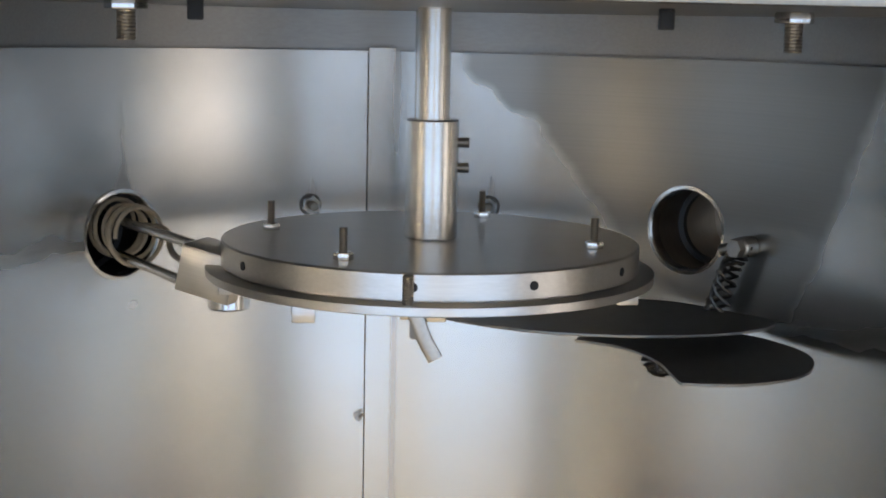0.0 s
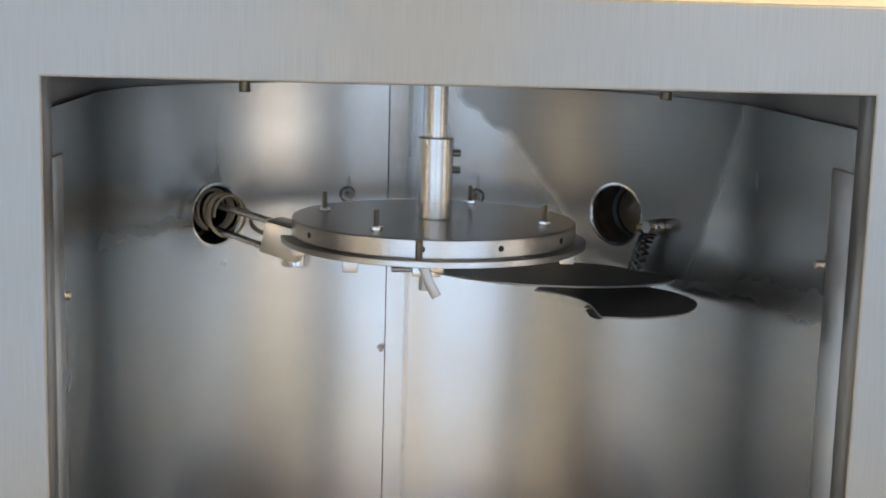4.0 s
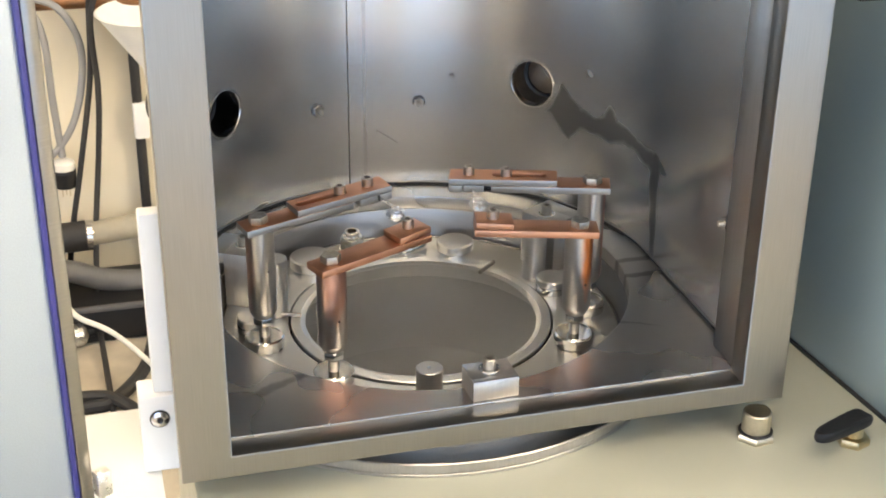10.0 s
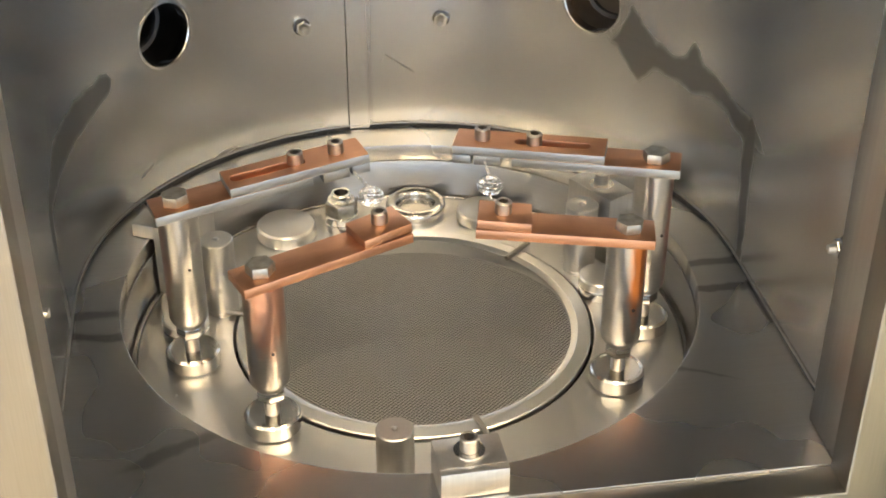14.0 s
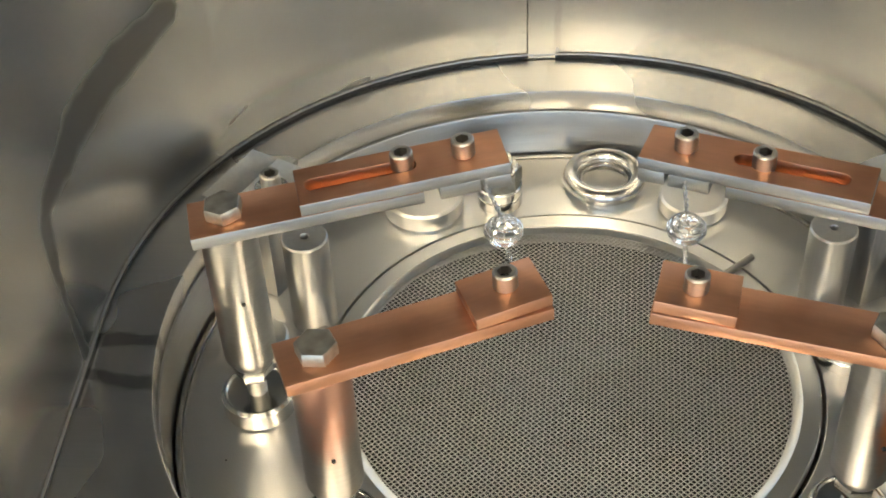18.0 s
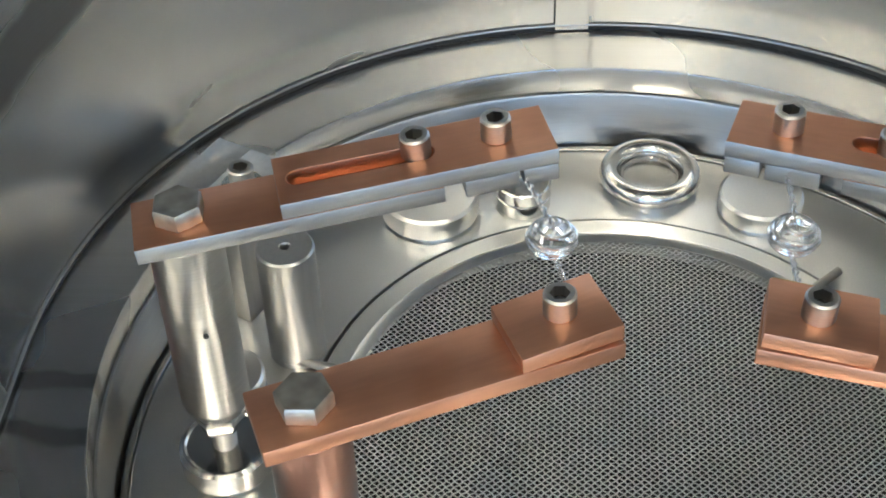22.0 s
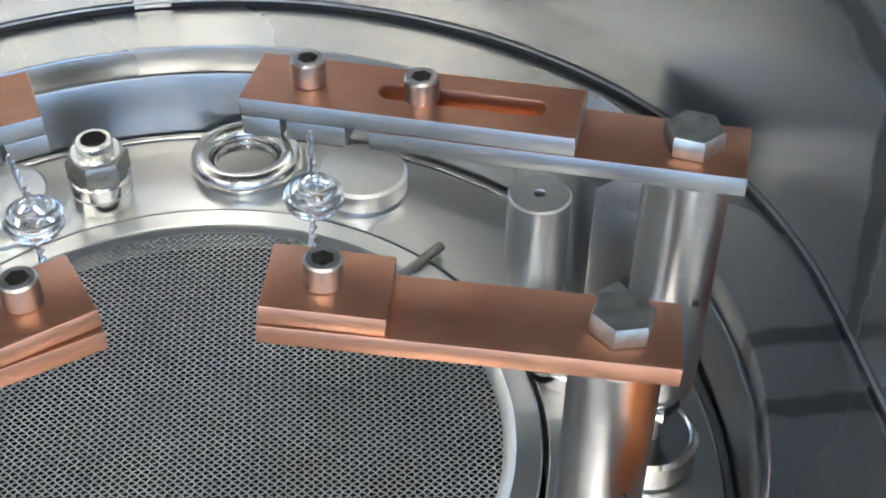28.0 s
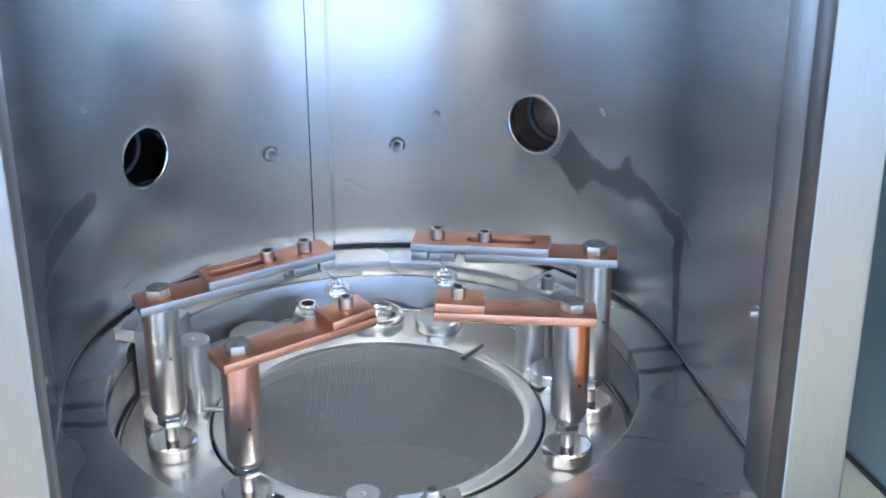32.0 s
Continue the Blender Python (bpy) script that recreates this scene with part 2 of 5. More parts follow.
def stained(name, col, col2, rough, scale, edge=(0.50, 0.56), metal=1.0, grain=(900, 900, 8)):
    """Metal of one colour with patches of a deposit of another."""
    m, nt, p = nodes_of(name)
    mp = tex_coord(nt, (1, 1, 0.45))
    a = noise_tex(nt, mp, scale, 3.0)
    g = noise_tex(nt, tex_coord(nt, grain), 1.0, 2.0)
    f = ramp(nt, a.outputs["Fac"], [(edge[0], grey(0.0)), (edge[1], grey(1.0))])
    c = mix_col(nt, f.outputs["Color"], col, col2)
    c = mix_col(nt, 0.25, c, ramp(nt, g.outputs["Fac"], [(0.3, grey(0.2)), (0.7, grey(0.9))]).outputs["Color"], "OVERLAY")
    nt.links.new(c, p.inputs["Base Color"])
    p.inputs["Metallic"].default_value = metal
    p.inputs["Roughness"].default_value = rough
    return m


def floor_metal():
    """The chamber floor: steel brushed from side to side, with smears where the deposit ran down and dark bands near
    the front.
    """
    m, nt, p = nodes_of("brushed floor steel")
    tc = nt.nodes.new("ShaderNodeTexCoord")
    sep = nt.nodes.new("ShaderNodeSeparateXYZ")
    nt.links.new(tc.outputs["Object"], sep.inputs[0])
    wob = noise_tex(nt, tex_coord(nt, (1, 1, 1)), 45.0, 2.0)
    jig = calc(nt, "MULTIPLY", calc(nt, "SUBTRACT", wob.outputs["Fac"], 0.5), 0.012)
    x, y = sep.outputs[0], calc(nt, "ADD", calc(nt, "ADD", sep.outputs[1], 0.3), jig)
    a = trail(nt, x, y, 0.18, 0.25, [(0.18, 0.288), (0.25, 0.292)], [(0.18, 0.0065), (0.25, 0.006)], 0.0035)
    a2 = trail(nt, calc(nt, "MULTIPLY", x, -1.0), y, 0.18, 0.25, [(0.18, 0.258), (0.25, 0.266)], [(0.18, 0.0065), (0.25, 0.006)], 0.0035)
    # front left: a dark band painted in for the frame stile's reflection
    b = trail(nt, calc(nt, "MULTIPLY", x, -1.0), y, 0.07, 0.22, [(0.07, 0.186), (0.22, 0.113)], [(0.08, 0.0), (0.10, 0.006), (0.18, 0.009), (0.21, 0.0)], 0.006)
    c = trail(nt, x, y, 0.12, 0.22, [(0.12, 0.187), (0.20, 0.153)], [(0.13, 0.0), (0.15, 0.004), (0.18, 0.003), (0.20, 0.0)], 0.004)
    mask = None
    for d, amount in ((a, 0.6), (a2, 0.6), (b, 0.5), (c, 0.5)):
        v = nt.nodes.new("ShaderNodeMapRange")
        v.interpolation_type = "SMOOTHSTEP"
        nt.links.new(d, v.inputs["Value"])
        v.inputs["To Max"].default_value = amount
        mask = v.outputs[0] if mask is None else calc(nt, "MAXIMUM", mask, v.outputs[0])
    g = noise_tex(nt, tex_coord(nt, (6, 900, 900)), 1.0, 2.0)
    cloud = noise_tex(nt, tex_coord(nt, (1, 1, 1)), 8.0, 2.0, 0.5)
    c1 = ramp(nt, g.outputs["Fac"], [(0.25, (0.57, 0.56, 0.54)), (0.75, (0.63, 0.62, 0.60))])
    c2 = mix_col(nt, ramp(nt, cloud.outputs["Fac"], [(0.20, grey(0.0)), (0.90, grey(0.22))]).outputs["Color"], c1.outputs["Color"], (0.36, 0.34, 0.31))
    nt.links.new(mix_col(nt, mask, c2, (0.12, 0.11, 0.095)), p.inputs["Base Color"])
    p.inputs["Metallic"].default_value = 1.0
    nt.links.new(calc(nt, "ADD", 0.23, calc(nt, "MULTIPLY", cloud.outputs["Fac"], 0.09)), p.inputs["Roughness"])
    bp = nt.nodes.new("ShaderNodeBump")
    bp.inputs["Strength"].default_value = 0.12
    bp.inputs["Distance"].default_value = 0.0004
    nt.links.new(g.outputs["Fac"], bp.inputs["Height"])
    nt.links.new(bp.outputs["Normal"], p.inputs["Normal"])
    return m


def tinged(name, col, col2, cx, cz, rx, rz, amount, rough=0.28):
    """A turned post with a copper-red patch: discolouring and painted copper reflection in one colour."""
    m, nt, p = nodes_of(name)
    tc = nt.nodes.new("ShaderNodeTexCoord")
    sep = nt.nodes.new("ShaderNodeSeparateXYZ")
    nt.links.new(tc.outputs["Object"], sep.inputs[0])
    n = noise_tex(nt, tex_coord(nt, (1, 1, 0.5)), 70.0, 3.0)
    dx = calc(nt, "DIVIDE", calc(nt, "SUBTRACT", sep.outputs[0], cx), rx)
    dz = calc(nt, "DIVIDE", calc(nt, "SUBTRACT", sep.outputs[2], cz), rz)
    d = calc(nt, "SQRT", calc(nt, "ADD", calc(nt, "MULTIPLY", dx, dx), calc(nt, "MULTIPLY", dz, dz)))
    d = calc(nt, "ADD", d, calc(nt, "MULTIPLY", calc(nt, "SUBTRACT", n.outputs["Fac"], 0.5), 1.3))
    f = ramp(nt, d, [(0.45, grey(amount)), (1.0, grey(0.0))])
    g = noise_tex(nt, tex_coord(nt, (30, 30, 1500)), 1.0, 2.0)
    base = ramp(nt, g.outputs["Fac"], [(0.25, tuple(c * 0.92 for c in col)), (0.75, tuple(c * 1.05 for c in col))])
    nt.links.new(mix_col(nt, f.outputs["Color"], base.outputs["Color"], col2), p.inputs["Base Color"])
    p.inputs["Metallic"].default_value = 1.0
    p.inputs["Roughness"].default_value = rough
    b = nt.nodes.new("ShaderNodeBump")
    b.inputs["Strength"].default_value = 0.12
    b.inputs["Distance"].default_value = 0.0004
    nt.links.new(g.outputs["Fac"], b.inputs["Height"])
    nt.links.new(b.outputs["Normal"], p.inputs["Normal"])
    return m


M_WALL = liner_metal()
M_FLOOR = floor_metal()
M_FRAME = brushed("brushed frame steel", (0.315, 0.300, 0.275), 0.30, grain=(1400, 25, 1400), bump=0.004, dirt=0.18, dirt_scale=5.0)
M_TUBE = brushed("brownish tube steel", (0.42, 0.36, 0.30), 0.30, grain=(40, 40, 900), bump=0.01, dirt=0.4, dirt_scale=60.0)
M_FRAME_V = brushed("brushed side steel", (0.56, 0.555, 0.54), 0.30, grain=(500, 500, 5), bump=0.012, dirt=0.18, dirt_scale=5.0)
M_TUBE_D = brushed("near-black steel", (0.09, 0.085, 0.08), 0.35, grain=(40, 40, 900), bump=0.01, dirt=0.3, dirt_scale=60.0)
M_ROOF = brushed("dull ceiling steel", (0.40, 0.39, 0.375), 0.42, grain=(6, 700, 700), bump=0.015, dirt=0.3, dirt_scale=8.0)
M_BASE = brushed("turned base steel", (0.82, 0.81, 0.785), 0.29, grain=(1500, 1500, 1500), bump=0.001, dirt=0.3, dirt_scale=12.0)
M_POL = brushed("polished steel", (0.66, 0.655, 0.64), 0.16, grain=(500, 500, 20), bump=0.006, dirt=0.25, dirt_scale=40.0)
M_TURN = brushed("turned steel", (0.60, 0.59, 0.57), 0.24, grain=(30, 30, 1800), bump=0.015, dirt=0.3, dirt_scale=40.0)
M_BOLT = brushed("bolt steel", (0.44, 0.42, 0.39), 0.34, grain=(500, 500, 500), bump=0.02, dirt=0.3, dirt_scale=110.0)
M_PLATED = brushed("dull plated bar", (0.40, 0.40, 0.385), 0.46, grain=(40, 900, 900), bump=0.008, dirt=0.25, dirt_scale=60.0)
M_COPPER = brushed("brushed copper", (0.66, 0.345, 0.212), 0.42, grain=(60, 420, 420), bump=0.006, dirt=0.75, dirt_scale=38.0, dirt_col=(0.62, 0.52, 0.46))
M_HEX = brushed("weathered bolt head", (0.46, 0.44, 0.39), 0.46, grain=(260, 260, 260), bump=0.03, dirt=0.8, dirt_scale=170.0, dirt_col=(0.40, 0.38, 0.34))
M_SATIN = brushed("satin machined steel", (0.58, 0.57, 0.55), 0.37, grain=(500, 500, 30), bump=0.008, dirt=0.25, dirt_scale=30.0)
M_COLLAR = brushed("dark grey collar steel", (0.40, 0.395, 0.38), 0.33, grain=(30, 30, 1800), bump=0.01, dirt=0.35, dirt_scale=25.0)
M_GOLD = brushed("brass-tinted edge", (0.50, 0.37, 0.16), 0.45, grain=(60, 420, 420), bump=0.006, dirt=0.4, dirt_scale=60.0)
M_BRASS = brushed("dull brass", (0.58, 0.49, 0.31), 0.32, grain=(500, 500, 500), bump=0.01, dirt=0.3, dirt_scale=80.0)
M_DARK = brushed("dark coated shutter", (0.24, 0.235, 0.225), 0.42, grain=(500, 500, 500), bump=0.01, dirt=0.3, dirt_scale=20.0)
M_ALU = brushed("bright aluminium", (0.80, 0.80, 0.79), 0.28, grain=(60, 60, 900), bump=0.012, dirt=0.15, dirt_scale=30.0)
M_WIRE = brushed("mesh wire", (0.78, 0.78, 0.76), 0.30, grain=(300, 300, 300), bump=0.0, dirt=0.2, dirt_scale=14.0)
M_POST1 = tinged("copper tinted post", (0.56, 0.55, 0.53), (0.60, 0.34, 0.26), -0.0130, 0.085, 0.0065, 0.055, 0.7)
M_POST2 = tinged("copper flashed post", (0.50, 0.47, 0.44), (0.70, 0.33, 0.22), 0.003, 0.108, 0.022, 0.050, 0.75)
M_POST3 = tinged("copper edged post", (0.54, 0.53, 0.52), (0.62, 0.25, 0.18), 0.0135, 0.090, 0.008, 0.070, 0.8)
M_POST4 = tinged("copper streaked post", (0.50, 0.49, 0.48), (0.85, 0.30, 0.10), 0.0060, 0.098, 0.0090, 0.046, 1.0)
M_PLUG = brushed("matt plug steel", (0.76, 0.75, 0.73), 0.30, grain=(1500, 1500, 1500), bump=0.001, dirt=0.15, dirt_scale=30.0)
M_KNOB = brushed("champagne nickel", (0.66, 0.60, 0.48), 0.34, grain=(300, 300, 300), bump=0.01, dirt=0.2, dirt_scale=60.0)
M_HOLE = plain("dark hollow", (0.02, 0.02, 0.02), 0.6)
M_BLACK = plain("black plastic", (0.015, 0.015, 0.016), 0.42, bump=0.05, gloss=0.25)
M_RUBBER = plain("black rubber", (0.02, 0.02, 0.021), 0.55)
M_CABINET = plain("cream green enamel", (0.45, 0.455, 0.37), 0.38, vary=0.06, scale=5.0, coat=0.2)
M_PANEL = plain("grey green enamel", (0.22, 0.28, 0.29), 0.36, vary=0.07, scale=3.0, coat=0.2)
M_PLASTER = plain("cream plaster", (0.76, 0.70, 0.56), 0.8, vary=0.10, scale=4.0, bump=0.1)
M_WHITE = plain("white paint", (0.82, 0.83, 0.82), 0.5, vary=0.05, scale=8.0)
M_CEIL = plain("white ceiling", (0.80, 0.79, 0.75), 0.8, vary=0.04, scale=3.0)
M_DGREY = plain("dark grey plastic", (0.10, 0.10, 0.105), 0.5)
M_GREY = plain("grey cable", (0.27, 0.27, 0.27), 0.5)
M_GREYBOX = plain("grey enamel box", (0.36, 0.38, 0.38), 0.45, vary=0.1, scale=12.0)
M_YELLOW = plain("yellow plastic", (0.75, 0.45, 0.02), 0.45)
M_WHITEC = plain("white cable", (0.75, 0.74, 0.70), 0.45)
M_CARD = plain("brown cardboard", (0.42, 0.25, 0.11), 0.8, vary=0.15, scale=20.0)
M_BLUE = plain("blue gasket line", (0.03, 0.03, 0.16), 0.4)
M_BEAD = plain("tan ceramic bead", (0.34, 0.28, 0.20), 0.6, vary=0.25, scale=90.0)


# ---- shape helpers ----
def finish(bm, name, mats, smooth=35):
    bmesh.ops.recalc_face_normals(bm, faces=bm.faces[:])
    me = bpy.data.meshes.new(name)
    bm.to_mesh(me)
    bm.free()
    for m in (mats if isinstance(mats, (list, tuple)) else [mats]):
        me.materials.append(m)
    for p in me.polygons:
        p.use_smooth = True
    me.set_sharp_from_angle(angle=radians(smooth))
    return me


def part(name, bm, mat, parent=None, label="", m=None, smooth=35):
    """One mesh object, under a thing or a part, placed at m within its parent."""
    me = bm if isinstance(bm, bpy.types.Mesh) else finish(bm, name, mat, smooth)
    ob = new(name, me)
    if parent is not None:
        ob.parent = parent
    if m is not None:
        ob.matrix_local = m
    if label:
        tagged(ob, label)
    return ob


def thing(name, label, category, m=None, group="", kind=""):
    ob = new(name)
    ob.empty_display_size = 0.02
    if m is not None:
        ob.matrix_world = m
    return tagged(ob, label, category, group, kind)


def at(x=0, y=0, z=0, rx=0, ry=0, rz=0):
    return pose(x, y, z, rx, ry, rz)


def box(sx, sy, sz, bev=0.0008, seg=2, c=(0, 0, 0)):
    bm = bmesh.new()
    bmesh.ops.create_cube(bm, size=1, matrix=Matrix.Translation(c) @ Matrix.Diagonal((sx, sy, sz, 1)))
    if bev:
        bmesh.ops.bevel(bm, geom=bm.edges[:], offset=min(bev, 0.45 * min(sx, sy, sz)), segments=seg, profile=0.5, affect="EDGES")
    return bm


def lathe(profile, n=40, cap=True):
    """A turned solid from (radius, height) rows, from bottom to top."""
    bm = bmesh.new()
    rings = []
    for r, z in profile:
        if r < 1e-6:
            rings.append([bm.verts.new((0, 0, z))])
        else:
            rings.append([bm.verts.new((r * math.cos(2 * math.pi * i / n), r * math.sin(2 * math.pi * i / n), z)) for i in range(n)])
    for a, b in zip(rings, rings[1:]):
        for i in range(n):
            k = (i + 1) % n
            if len(a) == 1 and len(b) == 1:
                continue
            if len(a) == 1:
                bm.faces.new((a[0], b[k], b[i]))
            elif len(b) == 1:
                bm.faces.new((a[i], a[k], b[0]))
            else:
                bm.faces.new((a[i], a[k], b[k], b[i]))
    if cap:
        for ring, flip in ((rings[0], True), (rings[-1], False)):
            if len(ring) > 1:
                bm.faces.new(ring[::-1] if flip else ring)
    return bm


def ring_solid(profile, n=64):
    """A closed ring turned from a loop of (radius, height) rows."""
    bm = bmesh.new()
    cols = [[bm.verts.new((r * math.cos(2 * math.pi * i / n), r * math.sin(2 * math.pi * i / n), z)) for r, z in profile] for i in range(n)]
    k = len(profile)
    for i in range(n):
        a, b = cols[i], cols[(i + 1) % n]
        for j in range(k):
            bm.faces.new((a[j], b[j], b[(j + 1) % k], a[(j + 1) % k]))
    return bm


def rod(r, h, bev=0.0006, n=32, z0=0.0):
    b = min(bev, r * 0.4, h * 0.4)
    return lathe([(r - b, z0), (r, z0 + b), (r, z0 + h - b), (r - b, z0 + h)], n)


def hexagon(af, h, bev=0.0006, z0=0.0):
    """A hexagonal prism, af across its flats, with the rounded crown of a nut or bolt head."""
    r = af / math.sqrt(3)
    bm = bmesh.new()
    rows = [(0.97, 0), (1.0, bev), (1.0, h - bev * 1.6), (0.93, h)]
    rings = [[bm.verts.new((r * s * math.cos(math.pi / 3 * i), r * s * math.sin(math.pi / 3 * i), z0 + z)) for i in range(6)] for s, z in rows]
    for a, b in zip(rings, rings[1:]):
        for i in range(6):
            bm.faces.new((a[i], a[(i + 1) % 6], b[(i + 1) % 6], b[i]))
    bm.faces.new(rings[0][::-1])
    bm.faces.new(rings[-1])
    return bm


def thread(r, h, pitch=0.0013, n=20, z0=0.0):
    """A screw's shank, as a stack of shallow grooves."""
    rows = []
    k = max(2, int(h / pitch))
    for i in range(k):
        z = z0 + h * i / k
        rows += [(r * 0.86, z), (r, z + h / k * 0.5)]
    rows.append((r * 0.8, z0 + h))
    return lathe(rows, n)


def sweep(points, r, n=8, closed=False):
    """A round bar or cable along a line of points."""
    pts = [Vector(p) for p in points]
    bm = bmesh.new()
    rings, side = [], None
    for i, p in enumerate(pts):
        d = (pts[min(i + 1, len(pts) - 1)] - pts[max(i - 1, 0)])
        if closed:
            d = pts[(i + 1) % len(pts)] - pts[i - 1]
        d.normalize()
        if side is None:
            side = d.orthogonal().normalized()
        side = (side - d * side.dot(d)).normalized()
        up = d.cross(side)
        rr = r(i / max(1, len(pts) - 1)) if callable(r) else r
        rings.append([bm.verts.new(p + rr * (math.cos(2 * math.pi * k / n) * side + math.sin(2 * math.pi * k / n) * up)) for k in range(n)])
    pairs = list(zip(rings, rings[1:])) + ([(rings[-1], rings[0])] if closed else [])
    for a, b in pairs:
        for k in range(n):
            bm.faces.new((a[k], a[(k + 1) % n], b[(k + 1) % n], b[k]))
    if not closed:
        bm.faces.new(rings[0][::-1])
        bm.faces.new(rings[-1])
    return bm


def spline(points, steps=10):
    """A smooth line through the points."""
    p = [Vector(q) for q in points]
    p = [2 * p[0] - p[1]] + p + [2 * p[-1] - p[-2]]
    out = []
    for i in range(1, len(p) - 2):
        for s in range(steps):
            t = s / steps
            a, b, c, d = p[i - 1:i + 3]
            out.append(0.5 * (2 * b + (c - a) * t + (2 * a - 5 * b + 4 * c - d) * t * t + (3 * b - a - 3 * c + d) * t ** 3))
    return out + [p[-2]]


def circle(cx, cy, r, n=64, a0=0.0):
    return [(cx + r * math.cos(a0 + 2 * math.pi * i / n), cy + r * math.sin(a0 + 2 * math.pi * i / n)) for i in range(n)]


def sheet2d(name, loops, thick, mats, bevel=0.0):
    """A flat plate cut to an outline, with holes, from z = 0 down to -thick."""
    cu = bpy.data.curves.new(name, "CURVE")
    cu.dimensions, cu.fill_mode = "2D", "BOTH"
    cu.extrude = max(1e-5, thick / 2 - bevel)
    cu.bevel_depth, cu.bevel_resolution, cu.offset = bevel, 1, -bevel
    for lp in loops:
        sp = cu.splines.new("POLY")
        sp.points.add(len(lp) - 1)
        for q, (x, y) in zip(sp.points, lp):
            q.co = (x, y, 0, 1)
        sp.use_cyclic_u = True
    tmp = bpy.data.objects.new(name, cu)
    me = bpy.data.meshes.new_from_object(tmp)
    bpy.data.objects.remove(tmp)
    bpy.data.curves.remove(cu)
    me.transform(Matrix.Translation((0, 0, -thick / 2)))
    me.materials.clear()
    for m in (mats if isinstance(mats, (list, tuple)) else [mats]):
        me.materials.append(m)
    for p in me.polygons:
        p.material_index, p.use_smooth = 0, True
    me.set_sharp_from_angle(angle=radians(35))
    me.name = name
    return me


def joined(*bms):
    out = bmesh.new()
    for b in bms:
        me = bpy.data.meshes.new("tmp")
        b.to_mesh(me)
        b.free()
        out.from_mesh(me)
        bpy.data.meshes.remove(me)
    return out


def moved(bm, m):
    bmesh.ops.transform(bm, matrix=m, verts=bm.verts[:])
    return bm


# ---- fasteners, as parts of a thing ----
def hex_bore(r_out, af, z0, z1, n=24):
    """The flat top of a screw between its rim and a six-sided socket, with the socket's walls."""
    bm = bmesh.new()
    rings = []
    for kind, z in (("rim", z1), ("bore", z1), ("bore", z0)):
        ring = []
        for i in range(n):
            a = 2 * math.pi * i / n
            d = r_out if kind == "rim" else af / 2 / math.cos((a + math.pi / 6) % (math.pi / 3) - math.pi / 6)
            ring.append(bm.verts.new((d * math.cos(a), d * math.sin(a), z)))
        rings.append(ring)
    for p, q in zip(rings, rings[1:]):
        for i in range(n):
            bm.faces.new((p[i], p[(i + 1) % n], q[(i + 1) % n], q[i]))
    return bm


def cap_screw(parent, m, d=0.0108, h=0.0088, washer=False, name="cap_screw"):
    r = d / 2
    body = lathe([(r * 0.9, 0), (r, 0.0004), (r, h - 0.0007), (r - 0.0007, h), (r * 0.70, h), (r * 0.70, h * 0.45), (0, h * 0.45)], 28)
    s = part(name, joined(body, hex_bore(r * 0.71, r * 1.06, h * 0.45, h - 0.00005)), M_BOLT, parent, "grey socket-head cap screw", m)
    sock = moved(hexagon(r * 1.04, 0.0004), Matrix.Translation((0, 0, h * 0.46)))
    part("socket", sock, M_HOLE, s)
    if washer:
        part("washer", ring_solid([(r * 1.0, 0), (r * 1.55, 0), (r * 1.55, 0.0012), (r * 1.0, 0.0012)], 32), M_POL, s)
    return s


def hex_bolt(parent, m, af=0.0162, h=0.0068, name="hex_bolt"):
    b = part(name, hexagon(af, h), M_HEX, parent, "worn steel hex bolt head", m)
    part("washer_face", rod(af * 0.47, 0.0008, 0.0002, 28), M_BOLT, b, m=at(0, 0, -0.0006))
    return b


# ---- plan ----
RC = 0.234            # radius of the rounded back wall, axis at x = y = 0
OW = 0.217            # half width of the front opening
FY = -0.232           # plane of the front opening
CEIL = 0.578          # underside of the ceiling
LINER = 0.553         # top edge of the liner sheet
ZB = -0.046           # top of the base plate
HX, HY, HR = -0.002, -0.002, 0.2012     # round opening in the floor
CX, CY, CR = 0.0015, 0.0085, 0.1287   # pump port ring
DX, DY, DZ, DR = 0.0065, 0.0685, 0.4605, 0.1075  # rotary disk, top face
PORT_R = 0.026
ARC = RC * math.pi / 2


def on_wall(s, z, off=0.0):
    """A point on the liner, s metres along it from the middle of the back, off metres into the chamber."""
    r = RC - off
    if abs(s) <= ARC:
        a = s / RC
        return Vector((r * math.sin(a), r * math.cos(a), z))
    side = 1 if s > 0 else -1
    return Vector((side * r, -(abs(s) - ARC), z))


def wall_pose(s, z):
    """A frame on the liner: its z axis points into the chamber, its y axis up."""
    a = max(-math.pi / 2, min(math.pi / 2, s / RC))
    inward = Vector((-math.sin(a), -math.cos(a), 0))
    up = Vector((0, 0, 1))
    right = up.cross(inward)
    m = Matrix((right, up, inward)).transposed().to_4x4()
    m.translation = on_wall(s, z)
    return m


